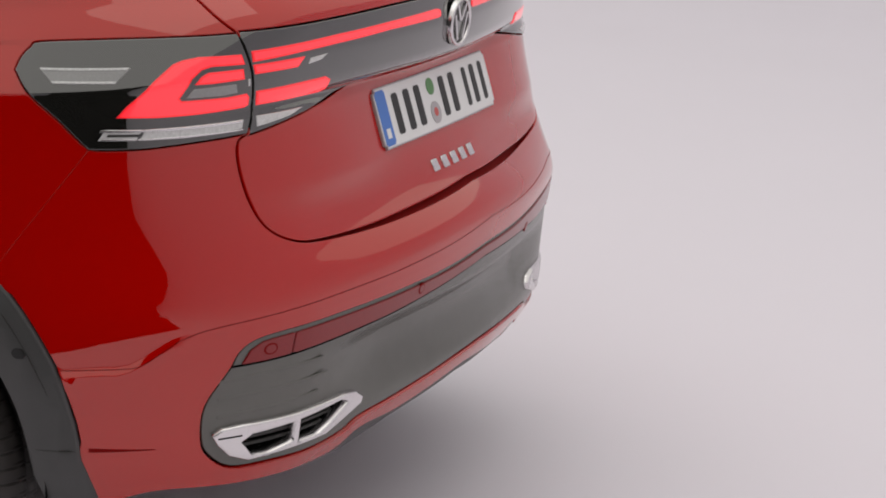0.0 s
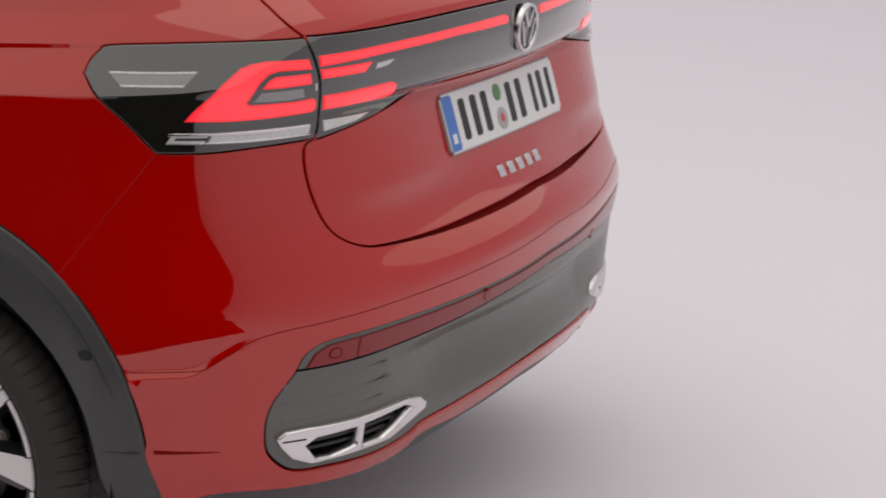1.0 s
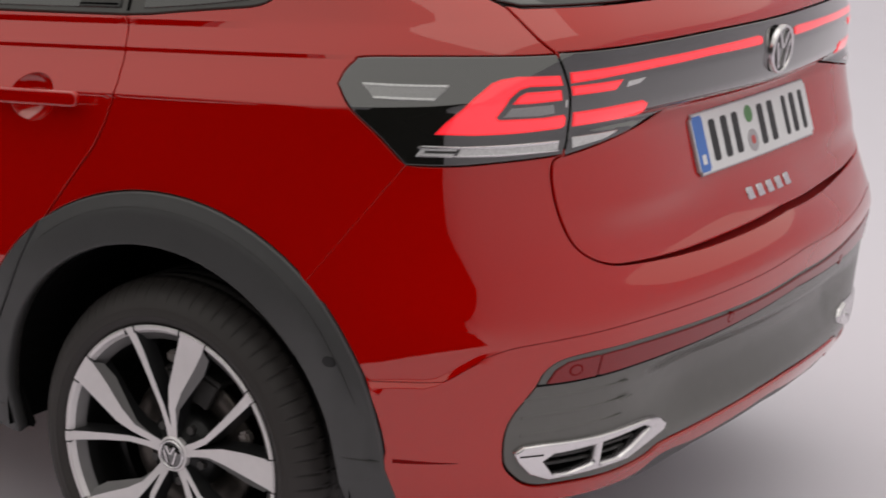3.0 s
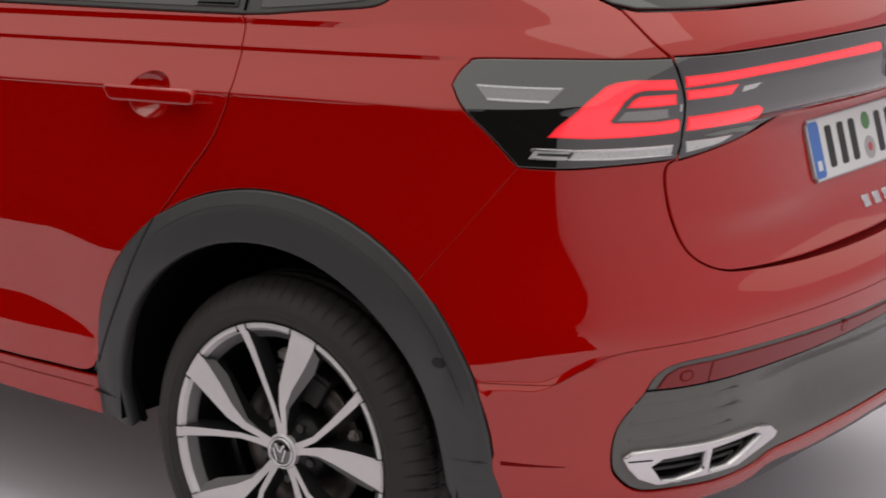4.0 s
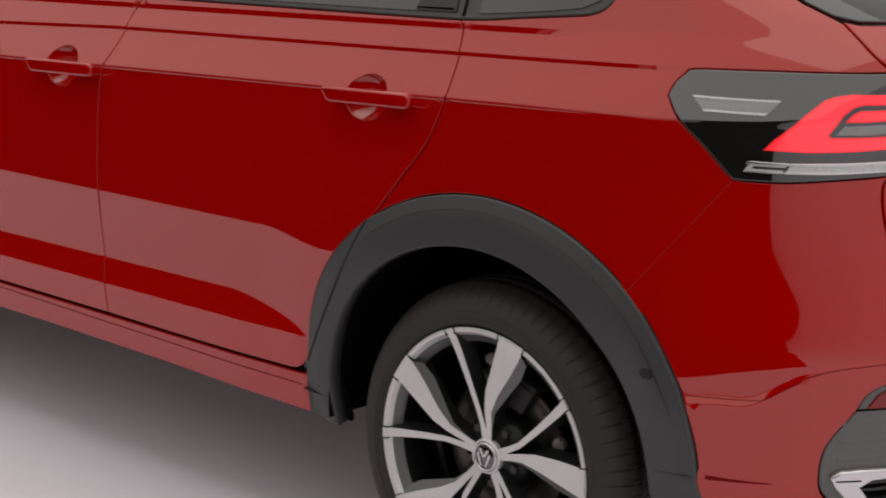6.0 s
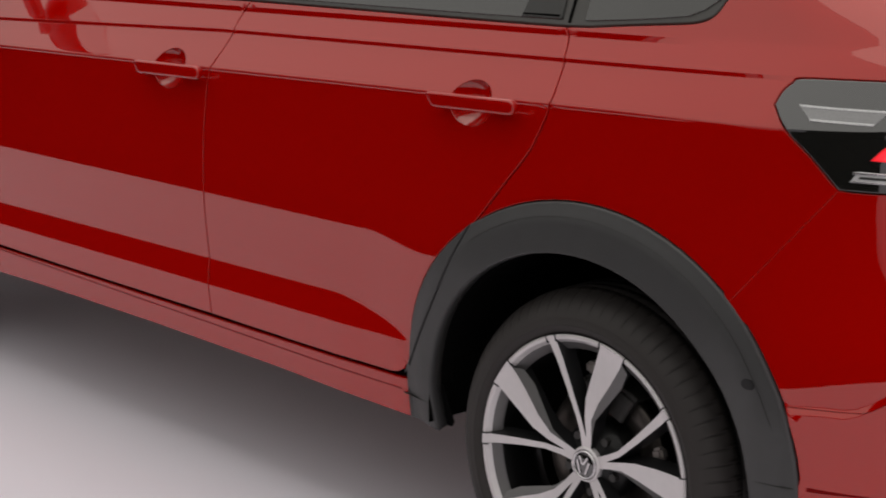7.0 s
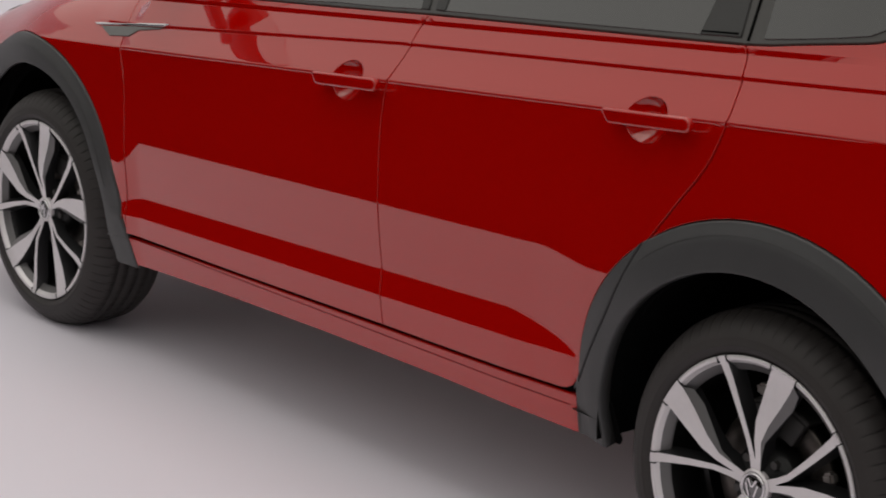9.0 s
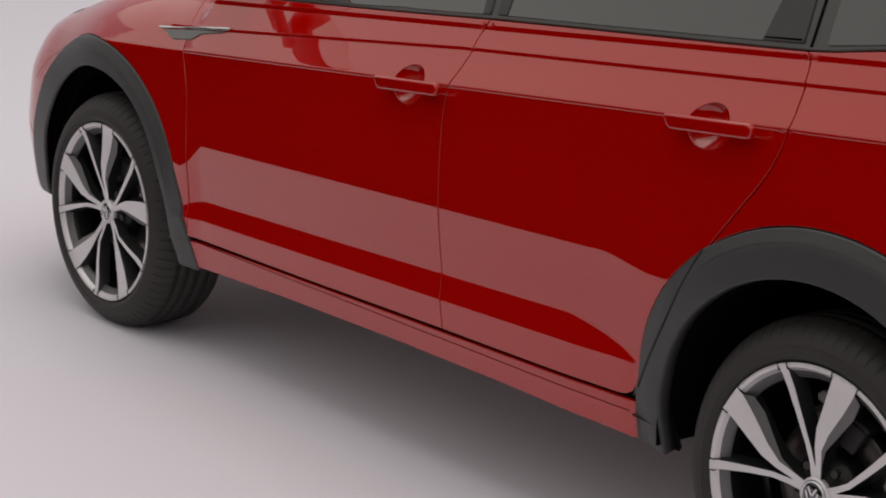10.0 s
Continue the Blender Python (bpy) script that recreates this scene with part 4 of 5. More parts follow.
for k in range(5):
    s0 = 1.157 + 0.0415 * k
    panel("badge_letter", [(s0, 0.7815), (s0 + 0.022, 0.7815), (s0 + 0.022, 0.8025), (s0, 0.8025)], CHROME, tailgate, "small chrome block", off=0.004, deep=0.005, gap=0, roll=0.0012, hs=0.01)


def plate():
    lean = math.atan(0.038 / 0.124)
    base = Matrix.Translation((0.7378, -0.003, 0.903)) @ Matrix.Rotation(lean, 4, "Y").inverted()

    def slab(name, y0, y1, z0, z1, x0, x1, mat, parent, label="", r=0.0):
        bm = bmesh.new()
        bmesh.ops.create_cube(bm, size=1)
        for v in bm.verts:
            v.co = Vector(((x0 + x1) / 2 + v.co.x * (x1 - x0), (y0 + y1) / 2 + v.co.y * (y1 - y0), (z0 + z1) / 2 + v.co.z * (z1 - z0)))
        if r:
            es = [e for e in bm.edges if abs(e.verts[0].co.x - e.verts[1].co.x) > 1e-5]
            bmesh.ops.bevel(bm, geom=es, offset=r, segments=4, affect="EDGES")
        bm.transform(base)
        for yy in np.arange(-0.24, 0.25, 0.04):
            bmesh.ops.bisect_plane(bm, geom=bm.verts[:] + bm.edges[:] + bm.faces[:], plane_co=(0, float(yy), 0), plane_no=(0, 1, 0))
        for v in bm.verts:
            v.co.x += float(tail_x(v.co.y, 0.903) - tail_x(0.0, 0.903))
        return part_bm(name, bm, mat, parent, label)

    p = slab("number_plate", -0.262, 0.262, -0.057, 0.057, -0.002, 0.003, SEAL, tailgate, "white number plate with a blue band", 0.008)
    slab("plate_face", -0.2595, 0.2595, -0.0545, 0.0545, 0.0032, 0.0042, PLATE, p, "white plate face", 0.007)
    slab("plate_band", -0.2565, -0.216, -0.0515, 0.0515, 0.0043, 0.0048, PLATEBLUE, p, "blue band", 0.004)
    slab("band_mark", -0.244, -0.228, -0.038, -0.020, 0.0049, 0.0052, PLATE, p, "pale mark on the band")
    for y0, w in ((-0.194, 0.024), (-0.146, 0.024), (-0.100, 0.024), (0.012, 0.024), (0.060, 0.024), (0.130, 0.018), (0.170, 0.022), (0.216, 0.018)):
        slab("plate_bar", y0, y0 + w, -0.0385, 0.0385, 0.0043, 0.0052, PLATEINK, p, "dark bar on the plate", 0.003)
    for z, mat, r, lab in ((0.027, GREEN, 0.0165, "round green seal"), (-0.024, SEAL, 0.0215, "round silver seal"), (-0.023, SEALRED, 0.0085, "small red mark on the seal")):
        bm = bmesh.new()
        bmesh.ops.create_cone(bm, cap_ends=True, segments=28, radius1=r, radius2=r, depth=0.001)
        bm.transform(base @ Matrix.Translation((0.0046 if mat != SEALRED else 0.0052, -0.028, z)) @ Matrix.Rotation(math.pi / 2, 4, "Y"))
        part_bm("plate_seal", bm, mat, p, lab)


plate()


def emblem(at, facing, r, parent):
    """A plain ring round a dark disc with bars."""
    turn = Vector(facing).to_track_quat("Z", "Y").to_matrix().to_4x4()
    base = Matrix.Translation(at) @ turn
    bm = bmesh.new()
    bmesh.ops.create_cone(bm, cap_ends=True, segments=40, radius1=r, radius2=r * 0.96, depth=0.005)
    bm.transform(base)
    disc = part_bm("emblem", bm, LENS, parent, "round dark emblem with a chrome ring")
    prof = [(r * 0.88, 0.004), (r * 0.90, 0.008), (r * 0.99, 0.008), (r * 1.02, 0.004), (r * 1.02, -0.002)]
    v, f = lathe(prof, 48)
    M = base @ Matrix.Rotation(math.pi / 2, 4, "X")
    part("emblem_ring", [M @ Vector(q) for q in v], f, CHROME, disc, "chrome ring")
    for x0, y0, x1, y1 in ((-0.42, 0.72, -0.04, 0.05), (0.42, 0.72, 0.04, 0.05), (-0.62, 0.35, -0.26, -0.72), (0.62, 0.35, 0.26, -0.72)):
        d = Vector((x1 - x0, y1 - y0, 0)) * r
        bm = bmesh.new()
        bmesh.ops.create_cube(bm, size=1)
        bm.transform(Matrix.Diagonal((d.length, r * 0.13, 0.003, 1)))
        bm.transform(base @ Matrix.Translation(((x0 + x1) / 2 * r, (y0 + y1) / 2 * r, 0.0055)) @ Matrix.Rotation(math.atan2(d.y, d.x), 4, "Z"))
        part_bm("emblem_bar", bm, CHROME, disc)



# a fine flat strip along the sill, dark red painted for a groove's shade
gx = np.linspace(-2.11, -0.49, 14)
pair("sill_shade_strip", np.vstack([np.stack([gx, 0.3440 + 0.001 * gx], -1), np.stack([gx, 0.3466 + 0.001 * gx], -1)[::-1]]), DEEPRED, sill, "flat dark red strip painted for shading", off=0.0004, deep=0.001, roll=0.0002)


# ---- wheels ----
def spoke(left, right, y_of, depth, parent):
    """One spoke: a machined face and dark flanks. left, right: edge points (x, z) from hub to rim."""
    n = len(left)
    top = [(x, y_of(math.hypot(x, z)), z) for x, z in left] + [(x, y_of(math.hypot(x, z)), z) for x, z in right]
    f = [(i, i + 1, n + i + 1, n + i) for i in range(n - 1)]
    bm = bmesh.new()
    vs = [bm.verts.new(p) for p in top]
    for q in f:
        bm.faces.new([vs[i] for i in q])
    bmesh.ops.recalc_face_normals(bm, faces=bm.faces)
    if sum(fc.normal.y for fc in bm.faces) > 0:
        bmesh.ops.reverse_faces(bm, faces=bm.faces)
    part_bm("spoke_face", bm, ALLOY, parent, "machined bright spoke face", angle=1.2)
    # flanks: flare outwards behind the face
    back = []
    for a, b in ((left, right), (right, left)):
        for (x, z), (x2, z2) in zip(a, b):
            d = Vector((x - x2, z - z2))
            d.normalize()
            r = math.hypot(x, z)
            g = 0.003 + 0.006 * min(1, r / 0.2)
            back.append((x + d.x * g, y_of(r) + depth, z + d.y * g))
    top2 = [(x, y + 0.0006, z) for x, y, z in top]
    bm = bmesh.new()
    vs = [bm.verts.new(p) for p in top2 + back]
    for i in range(n - 1):
        bm.faces.new([vs[i], vs[i + 1], vs[2 * n + i + 1], vs[2 * n + i]])
        bm.faces.new([vs[n + i], vs[n + i + 1], vs[3 * n + i + 1], vs[3 * n + i]])
        bm.faces.new([vs[2 * n + i], vs[2 * n + i + 1], vs[3 * n + i + 1], vs[3 * n + i]])
        bm.faces.new([vs[i], vs[i + 1], vs[n + i + 1], vs[n + i]])
    bmesh.ops.recalc_face_normals(bm, faces=bm.faces)
    part_bm("spoke", bm, ALLOYDARK, parent, "dark painted spoke", angle=0.5)


def wheel():
    w = new("wheel")
    w.parent = car
    N = 864
    side = [(0.240, -0.096), (0.247, -0.0985), (0.2500, -0.1000), (0.2525, -0.1065), (0.2620, -0.1085), (0.2640, -0.1105), (0.2655, -0.1088), (0.276, -0.1090), (0.280, -0.1072), (0.290, -0.1030), (0.299, -0.0965), (0.3065, -0.0885), (0.3125, -0.0800), (0.3170, -0.0715), (0.3200, -0.0640)]
    tread = []
    for y0, y1 in ((-0.060, -0.044), (-0.036, -0.012), (-0.004, 0.022), (0.030, 0.056)):
        tread += [(0.325 if y0 > -0.05 else 0.3220, y0), (0.325, y1), (0.3185, y1 + 0.0015), (0.3185, y1 + 0.0065)]
    prof = side + tread + [(0.3245, 0.066), (0.322, 0.084), (0.3125, 0.0985), (0.296, 0.107), (0.250, 0.1075), (0.236, 0.10)]

    def notch(k, i):
        # cross cuts: fine slits on the shoulder and the ribs
        if 10 <= i <= 14 and k % 12 == 0:
            return 0.0062
        if 15 <= i <= 30 and prof[i][0] > 0.32 and (k + 3 * (i // 4)) % 12 == 0:
            return 0.004
        return 0
    part("tyre", *lathe(prof, N, notch), RUBBER, w, "black tyre with a ribbed tread")
    part("rim", *lathe([(0.2445, -0.0985), (0.2462, -0.1035), (0.2440, -0.1055), (0.2372, -0.1045), (0.2358, -0.1020), (0.2300, -0.094)], 96), ALLOY, w, "bright machined rim lip")
    part("rim_barrel", *lathe([(0.2300, -0.094), (0.222, -0.080), (0.214, -0.055), (0.210, 0.02), (0.216, 0.08), (0.232, 0.095)], 96), BARREL, w, "black painted rim barrel")
    part("rim_band", *lathe([(0.2362, -0.1018), (0.2310, -0.0950), (0.2170, -0.0850), (0.2150, -0.0800)], 96), GREYALLOY, w, "grey painted band inside the lip")
    y_of = lambda r: -0.086 - 0.013 * step(r, 0.03, 0.12) - 0.003 * step(r, 0.19, 0.235) - 0.0045 * step(r, 0.228, 0.240)
    polar = lambda r, a: (r * math.cos(radians(a)), r * math.sin(radians(a)))
    for k in range(5):
        c = 93 + 72 * k
        # thin spoke on the one side of each pair, broad blade on the other
        spine = [(0.030, 6, 0.0070), (0.060, 6.5, 0.0058), (0.095, 7.5, 0.0056), (0.150, 13, 0.0066), (0.200, 16, 0.0080), (0.230, 17.2, 0.0090), (0.2452, 17.9, 0.0096)]
        ed = [[], []]
        for r, a, h in spine:
            for e, sg in zip(ed, (1, -1)):
                e.append(polar(r, c + a + sg * math.degrees(h / r)))
        spoke(ed[0], ed[1], y_of, 0.030, w)
        spine = [(0.030, -8, 0.0075), (0.060, -7.5, 0.0065), (0.092, -7, 0.0080), (0.130, -10, 0.0150), (0.180, -14.5, 0.0225), (0.215, -16.5, 0.0265), (0.230, -17.1, 0.0278), (0.2452, -17.8, 0.0290)]
        ed = [[], []]
        for r, a, h in spine:
            for e, sg in zip(ed, (1, -1)):
                e.append(polar(r, c + a + sg * math.degrees(h / r)))
        spoke(ed[0], ed[1], y_of, 0.034, w)
        for a_, h_ in ((17.6, 0.0096), (-17.5, 0.0288)):
            for sg in (1, -1):
                edge = [(r, a_ + sg * math.degrees((h_ + 0.0004) / 0.239), a_ + sg * math.degrees((h_ + 0.0024) / 0.239)) for r in (0.2335, 0.2462)]
                v = [(x, -0.1064, z) for r, a1, a2 in edge for x, z in (polar(r, c + a1), polar(r, c + a2))]
                v += [(x, -0.1000, z) for x, _y, z in v]
                part("spoke_seam", v, [(0, 1, 3, 2), (4, 6, 7, 5), (0, 4, 5, 1), (2, 3, 7, 6), (0, 2, 6, 4), (1, 5, 7, 3)], BARREL, w, "dark seam beside the spoke's end", smooth=False)
        # grey facet that falls away beside the blade
        v, f = [], []
        for (r, a, h), (x, z), g in zip(spine, ed[1], (0.0, 0.001, 0.006, 0.014, 0.018, 0.014, 0.0, 0.0)):
            p1 = polar(r, c + a - math.degrees((h + g) / r))
            v += [(x, y_of(r) + 0.0008, z), (p1[0], y_of(r) + 0.0008 + 0.55 * g, p1[1])]
        for i in range(len(spine) - 1):
            f.append((2 * i, 2 * i + 1, 2 * i + 3, 2 * i + 2))
        part("spoke_facet", v, f, GREYALLOY, w, "grey painted facet beside the spoke", smooth=False)
    part("hub", *lathe([(0.034, -0.060), (0.034, -0.086), (0.0318, -0.0910), (0.0292, -0.0910), (0.028, -0.089)], 40), ALLOY, w, "bright hub ring")
    cap = part("hub_cap", *lathe([(0.0285, -0.088), (0.024, -0.0915), (0.012, -0.0935), (0.0002, -0.094)], 40), LENS, w, "dark hub cap")
    part("cap_ring", *lathe([(0.0275, -0.0905), (0.0265, -0.0935), (0.0245, -0.0935), (0.0235, -0.0918)], 40), CHROME, cap, "thin chrome ring")
    for x0, z0, x1, z1 in ((-0.010, 0.016, -0.001, 0.001), (0.010, 0.016, 0.001, 0.001), (-0.014, 0.007, -0.006, -0.017), (0.014, 0.007, 0.006, -0.017)):
        d = Vector((x1 - x0, 0, z1 - z0))
        bm = bmesh.new()
        bmesh.ops.create_cube(bm, size=1)
        bm.transform(Matrix.Diagonal((d.length, 0.002, 0.0035, 1)))
        bm.transform(Matrix.Translation(((x0 + x1) / 2, -0.0945, (z0 + z1) / 2)) @ Matrix.Rotation(-math.atan2(d.z, d.x), 4, "Y"))
        part_bm("cap_bar", bm, CHROME, cap)
    for k in range(5):
        a = radians(93 + 36 + 72 * k)
        bm = bmesh.new()
        bmesh.ops.create_cone(bm, cap_ends=True, segments=6, radius1=0.0095, radius2=0.0085, depth=0.018)
        bm.transform(Matrix.Translation((0.056 * math.cos(a), -0.066, 0.056 * math.sin(a))) @ Matrix.Rotation(math.pi / 2, 4, "X"))
        part_bm("wheel_bolt", bm, CASTING, w)
    part("hub_plate", *lathe([(0.030, -0.080), (0.052, -0.070), (0.072, -0.060), (0.078, -0.045), (0.078, 0.0)], 48), BARREL, w, "dark wheel centre")
    part("brake_disc", *lathe([(0.070, -0.020), (0.085, -0.022), (0.090, -0.030), (0.136, -0.030), (0.139, -0.027), (0.139, -0.010), (0.07, -0.008)], 72), STEEL, w, "worn steel brake disc")
    part("dust_shield", *lathe([(0.02, 0.0), (0.15, 0.0), (0.165, 0.008), (0.205, 0.012)], 48), BLACK, w, "black dust shield")
    # caliper over the disc's upper edge
    bm = bmesh.new()
    a0, a1, n = 60, 108, 8
    for y0, y1, r0, r1 in ((-0.052, -0.034, 0.095, 0.150), (-0.048, 0.0, 0.141, 0.158)):
        ring = []
        for k in range(n + 1):
            a = radians(a0 + (a1 - a0) * k / n)
            ring.append([bm.verts.new((r * math.cos(a), y, r * math.sin(a))) for r, y in ((r0, y0), (r1, y0), (r1, y1), (r0, y1))])
        for p, q in zip(ring[:-1], ring[1:]):
            for j in range(4):
                bm.faces.new([p[j], p[(j + 1) % 4], q[(j + 1) % 4], q[j]])
        bm.faces.new(ring[0])
        bm.faces.new(ring[-1][::-1])
    bmesh.ops.recalc_face_normals(bm, faces=bm.faces)
    bmesh.ops.bevel(bm, geom=list(bm.edges), offset=0.0025, segments=1, affect="EDGES")
    part_bm("brake_caliper", bm, CASTING, w, "grey cast brake caliper")
    # pale cast carrier and pipe over the disc
    for a, r, h, dr in ((97, 0.176, 0.016, 0.011), (88, 0.163, 0.012, 0.014), (112, 0.150, 0.008, 0.008), (20, 0.150, 0.012, 0.012), (-38, 0.155, 0.014, 0.012)):
        bm = bmesh.new()
        bmesh.ops.create_cube(bm, size=1)
        bmesh.ops.bevel(bm, geom=list(bm.edges), offset=0.22, segments=2, affect="EDGES")
        bm.transform(Matrix.Rotation(-radians(a), 4, "Y") @ Matrix.Translation((r, -0.050, 0)) @ Matrix.Diagonal((2 * dr, 0.022, 2 * h, 1)))
        part_bm("brake_bracket", bm, PALECAST, w, "pale cast brake bracket")
    return w


first = wheel()
first.matrix_basis = pose(0, -0.755, 0.325)
for x, y, roll, turn in ((-2.566, -0.755, -7, 0), (0, 0.755, 0, 180), (-2.566, 0.755, 10, 180)):
    copy_thing(first, pose(x, y, 0.325, 0, roll, turn))

seat, away = skin.place(np.array([MID]), np.array([1.055]), 0.0045)
emblem(seat[0], away[0], 0.046, tailgate)


# ---- wheel wells and underside ----
def well(x, y_out, y_in, r):
    n, v, f = 32, [], []
    for k in range(n + 1):
        a = math.pi * (k / n * 1.07 - 0.035)
        for y in (y_out, y_in):
            v.append((x + r * math.cos(a), y, 0.345 + r * math.sin(a)))
    for k in range(n):
        f.append((2 * k, 2 * k + 1, 2 * k + 3, 2 * k + 2))
    f.append(tuple(2 * k + 1 for k in range(n + 1)))
    part("wheel_well", v, f, BLACK, car, "black wheel-well lining", smooth=False)


for x in (0.0, -2.56):
    well(x, -0.853 if x == 0 else -0.82, -0.50, 0.400)
    well(x, 0.853 if x == 0 else 0.82, 0.50, 0.400)
bm = bmesh.new()
bmesh.ops.create_cube(bm, size=1)
bm.transform(Matrix.Translation((-1.36, 0, 0.365)) @ Matrix.Diagonal((3.5, 1.40, 0.09, 1)))
bmesh.ops.bevel(bm, geom=list(bm.edges), offset=0.03, segments=2, affect="EDGES")
part_bm("underbody", bm, BOUNCEGREY, car, "underbody, pale grey to bounce light onto the floor")


# ---- glasshouse, roof and front ----
up = Skin(xq=-1.0, low=False)
fl = lambda pts: flank(pts, up)
DLO = np.vstack([[(-1.98, 0.990)], spline(WIN_F, 4)[4:-1], spline(WIN_R, 4)[:-1], spline(WIN_Q, 4), [(0.34, 1.295), (0.26, 1.325), (0.13, 1.350), (-0.15, 1.374), (-0.6, 1.392), (-1.0, 1.392), (-1.18, 1.375), (-1.50, 1.225)]])
dlo_x = DLO.copy()
k = dlo_x[:, 0] > -0.1
P, _ = skin.place(dlo_x[k][:, 0], dlo_x[k][:, 1])
dlo_x[k, 0] = P[:, 0]
frames_l = panel("window_frame", fl(dlo_x), BELT, car, "black window surround", off=-0.002, deep=0.02, gap=0.001, sheet=up, mirror=True, hs=0.03, hz=0.02, roll=0.003)
GL = {"front_window": [(-1.86, 1.004), (-1.365, 1.036), (-1.075, 1.057), (-1.095, 1.372), (-1.19, 1.358), (-1.49, 1.215)],
      "rear_side_window": [(-0.995, 1.063), (-0.717, 1.081), (-0.349, 1.106), (-0.200, 1.117), (-0.215, 1.355), (-0.6, 1.374), (-0.99, 1.376)],
      "quarter_window": [(-0.118, 1.124), (-0.02, 1.137), (0.05, 1.148), (0.105, 1.158), (0.135, 1.172), (0.165, 1.196), (0.215, 1.245), (0.235, 1.275), (0.21, 1.300), (0.08, 1.335), (-0.13, 1.352)]}
for name, pts in GL.items():
    panel(name, fl(pts), GLASS, car, "dark tinted side window", off=0.0005, deep=0.006, gap=0, sheet=up, mirror=True, hs=0.04, hz=0.03, roll=0.001)
pz = panel("pillar_sail", fl([(-0.272, 1.1125), (-0.172, 1.1195), (-0.19, 1.34), (-0.255, 1.20)]), TRIM, car, "black rear pillar cover", off=0.0022, deep=0.006, gap=0, sheet=up, mirror=True)
panel("pillar_slot", fl([(-0.270, 1.1165), (-0.178, 1.1225), (-0.178, 1.1265), (-0.267, 1.1195)]), BLACK, pz[0], "dark slot", off=0.0032, deep=0.002, gap=0, sheet=up, roll=0.0004)
for pts in ([(-1.076, 1.0575), (-1.052, 1.059), (-1.076, 1.37), (-1.098, 1.37)], [(-1.028, 1.061), (-0.997, 1.063), (-1.000, 1.374), (-1.050, 1.374)]):
    panel("pillar_cover", fl(pts), TRIM, car, "black door pillar cover", off=0.0022, deep=0.006, gap=0, sheet=up, mirror=True)
panel("pillar_joint", fl([(-0.157, 1.116), (-0.151, 1.1165), (-0.157, 1.345), (-0.163, 1.345)]), BLACK, frames_l[0], "dark joint", off=0.0012, deep=0.004, gap=0, sheet=up)
rw = np.vstack([[(MID, 1.181), (0.822, 1.179), (0.72, 1.179), (0.668, 1.180), (0.636, 1.188), (0.606, 1.206), (0.53, 1.28), (0.44, 1.365), (0.42, 1.395), (MID, 1.40)]])
panel("rear_window", np.vstack([rw, (rw[::-1] * (-1, 1) + (2 * MID, 0))[1:-1]]), GLASS, tailgate, "dark tinted rear window", off=-0.002, gap=0.001, hs=0.04, hz=0.02)
ap = fl([(-1.98, 0.990), (-1.50, 1.225), (-1.18, 1.375), (-1.0, 1.392), (-0.6, 1.392), (-0.15, 1.374), (-0.15, 1.41), (-0.6, 1.425), (-1.0, 1.425), (-1.22, 1.408), (-1.57, 1.235), (-2.10, 1.00)])
panel("roof_side", ap, RED, car, sheet=up, mirror=True, hs=0.03, hz=0.02)
ws = np.vstack([fl([(-1.25, 1.41), (-1.60, 1.235), (-2.08, 1.035)]), [(up.front, 1.04)]])
wl = np.vstack([[(up.front, 1.42)], ws])
panel("windscreen", np.vstack([wl, (wl[::-1] * (-1, 1) + (2 * up.front, 0))[1:-1]]), GLASS, car, "dark windscreen", off=-0.003, sheet=up, hs=0.04, hz=0.02)


def roof():
    nx, ny = 30, 21
    v, f = [], []
    xs = np.linspace(-1.30, 0.28, nx)
    for x in xs:
        w = 0.60 - 0.10 * step(x, -0.3, 0.4) - 0.05 * step(-x, 0.9, 1.4)
        e = math.sqrt(max(0.0, 1 - ((x + 0.51) / 0.80) ** 4))
        for y in np.linspace(-1, 1, ny):
            v.append((x, y * w, 1.405 + 0.082 * e * math.sqrt(max(0.0, 1 - abs(y) ** 2.6))))
    for i in range(nx - 1):
        for j in range(ny - 1):
            a = i * ny + j
            f.append((a, a + ny, a + ny + 1, a + 1))
    part("roof", v, f, RED, car)


roof()


def bonnet():
    nx, ny = 24, 25
    v, f = [], []
    for i in range(nx):
        t = i / (nx - 1)
        for j in range(ny):
            q = -1 + 2 * j / (ny - 1)
            x1 = -3.22 + 0.30 * q * q
            x = x1 + (-2.08 - x1) * t
            w = 0.725 - 0.095 * (1 - t) ** 2
            z = float(hood_z(np.array(x), np.array(q * w))) - 0.004 - 0.05 * abs(q) ** 6
            v.append((x, q * w, z))
    for i in range(nx - 1):
        for j in range(ny - 1):
            a = i * ny + j
            f.append((a, a + ny, a + ny + 1, a + 1))
    part("bonnet", v, f, RED, car)


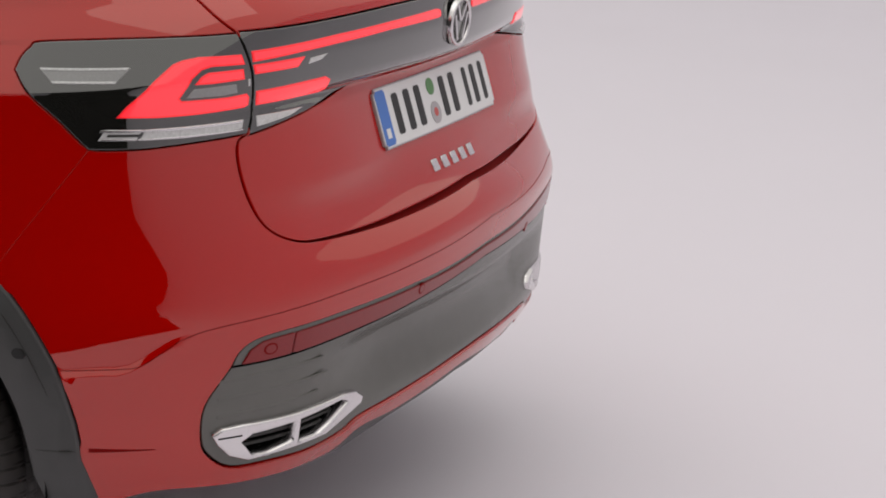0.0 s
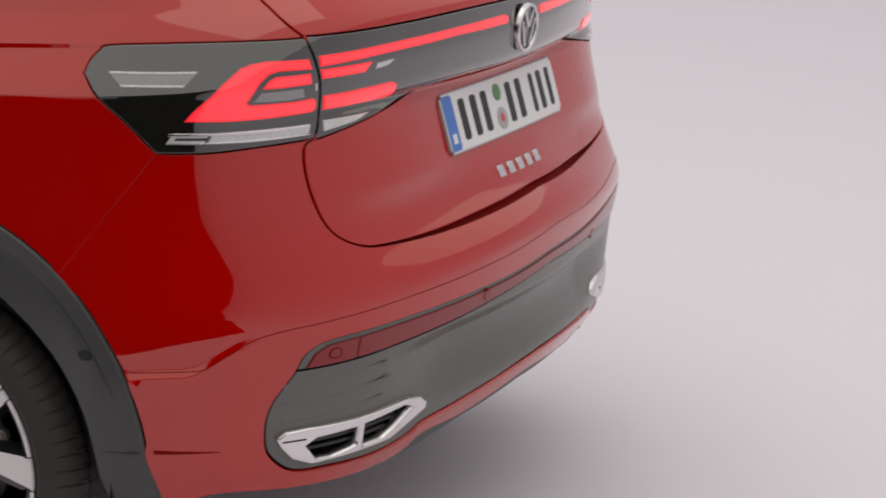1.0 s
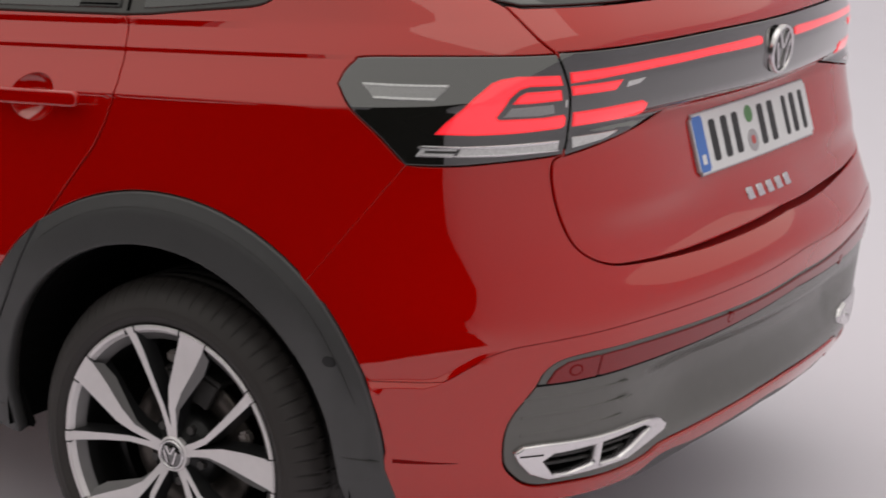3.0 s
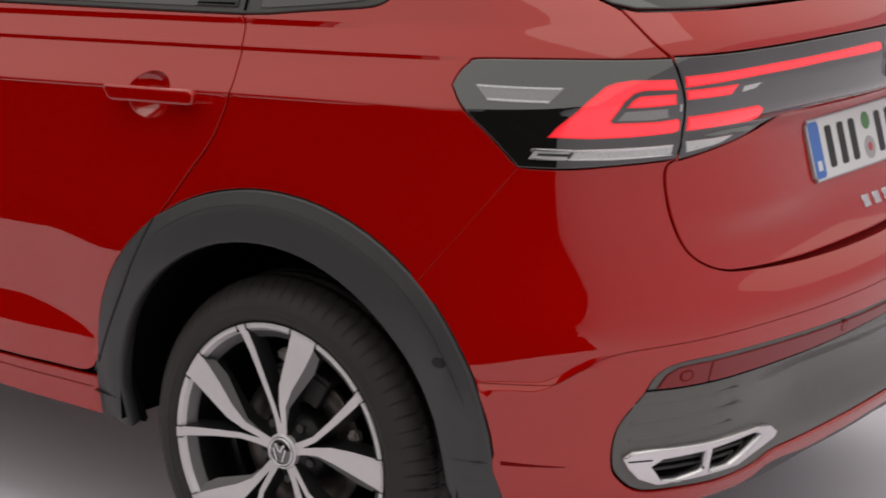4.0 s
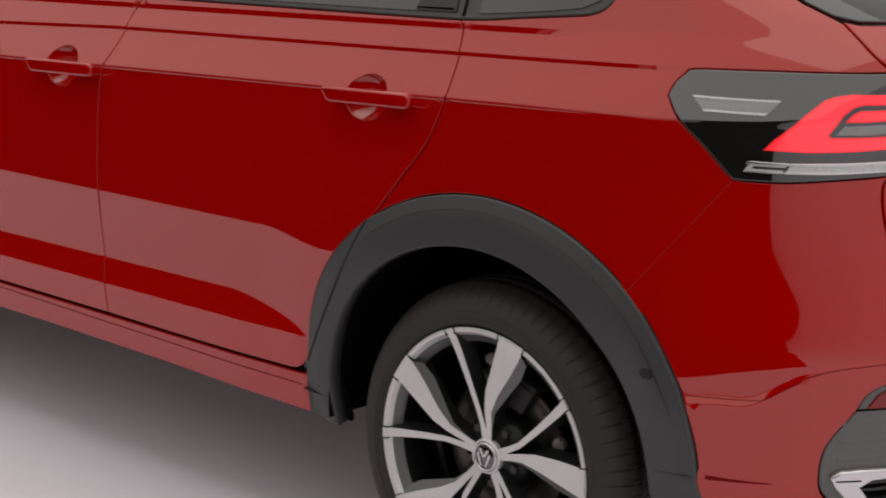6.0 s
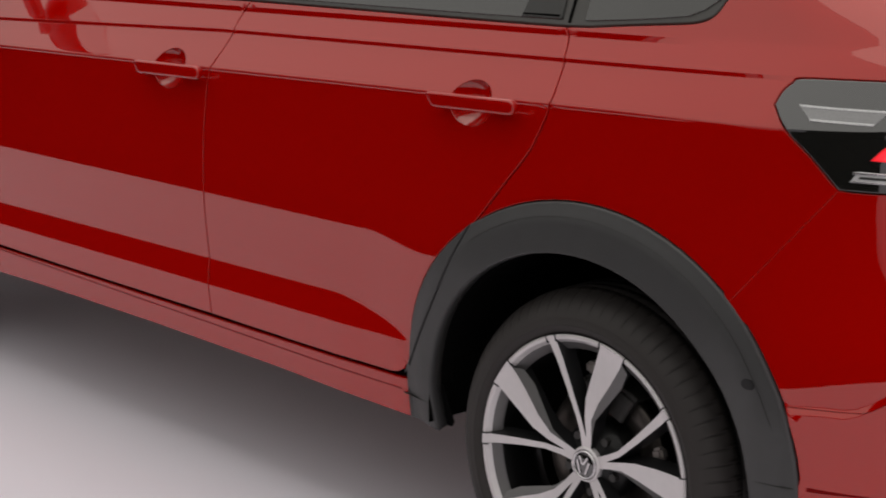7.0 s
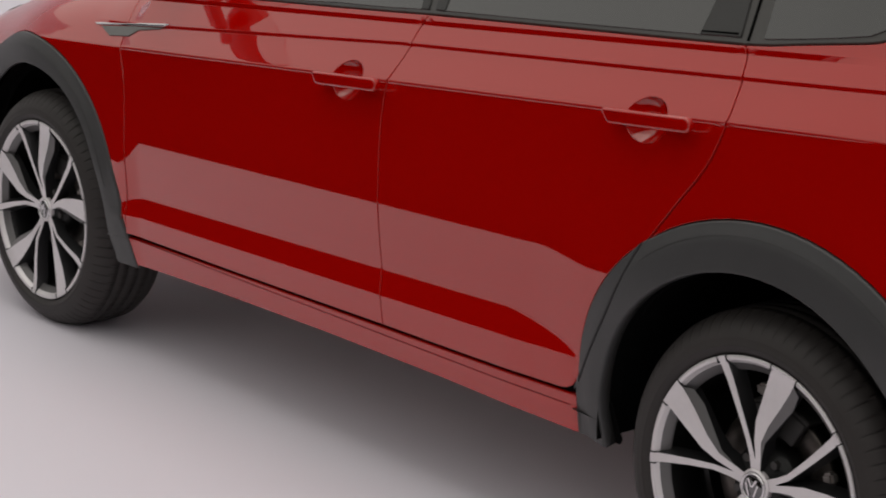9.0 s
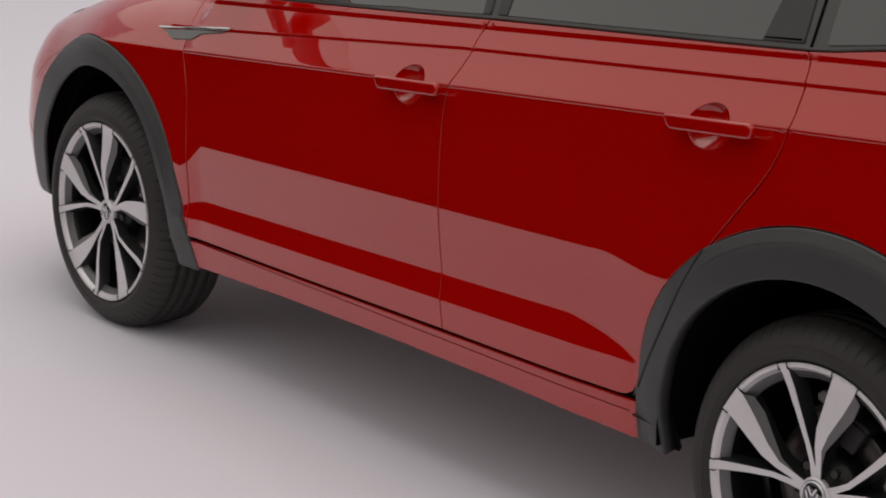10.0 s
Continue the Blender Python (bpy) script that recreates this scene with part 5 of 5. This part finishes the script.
bonnet()
fb = np.vstack([[(skin.front, 0.24), (-3.5, 0.24), (-3.06, 0.30), (-3.025, 0.40), (-3.06, 0.42), (-3.26, 0.52), (-3.36, 0.66), (-3.40, 0.66), (skin.front, 0.66)]])
front_bumper = panel("front_bumper", np.vstack([fb, (fb[::-1] * (-1, 1) + (2 * skin.front, 0))[1:-1]]), RED, car, hs=0.03, hz=0.02)
gr = np.vstack([[(skin.front, 0.68), (-3.62, 0.68), (-3.66, 0.80), (skin.front, 0.80)]])
panel("grille", np.vstack([gr, (gr[::-1] * (-1, 1) + (2 * skin.front, 0))[1:-1]]), TRIM, car, "black upper grille", off=-0.004, hs=0.03, hz=0.02)
panel("headlamp", [(-3.37, 0.67), (-3.62, 0.68), (-3.66, 0.80), (-3.42, 0.80), (-3.355, 0.78)], LENS, car, "dark clear headlamp", off=0.001, mirror=True, hs=0.03, hz=0.02)


def mirror(side):
    m = new("door_mirror")
    m.parent = car
    bm = bmesh.new()
    bmesh.ops.create_uvsphere(bm, u_segments=28, v_segments=16, radius=1)
    for v in bm.verts:
        x, y, z = v.co
        p = 2.6
        r = (abs(x) ** p + abs(y) ** p + abs(z) ** p) ** (-1 / p)
        v.co = Vector((x * r * 0.070 + 0.02 * y, y * r * 0.120, z * r * 0.060 - 0.01 * y))
        if v.co.x > 0.06:
            v.co.x = 0.06
    bm.transform(Matrix.Translation((-2.015, side * 0.985, 1.120)))
    part_bm("mirror_housing", bm, RED, m)
    bm = bmesh.new()
    bmesh.ops.create_cube(bm, size=1)
    bmesh.ops.bevel(bm, geom=list(bm.edges), offset=0.25, segments=3, affect="EDGES")
    bm.transform(Matrix.Translation((-2.02, side * 0.845, 1.045)) @ Matrix.Diagonal((0.060, 0.17, 0.030, 1)))
    part_bm("mirror_foot", bm, RED, m)
    bm = bmesh.new()
    bmesh.ops.create_cube(bm, size=1)
    bm.transform(Matrix.Translation((-1.957, side * 0.985, 1.124)) @ Matrix.Diagonal((0.008, 0.150, 0.070, 1)))
    part_bm("mirror_glass", bm, MIRROR, m, "silvered mirror glass")


mirror(-1)
mirror(1)
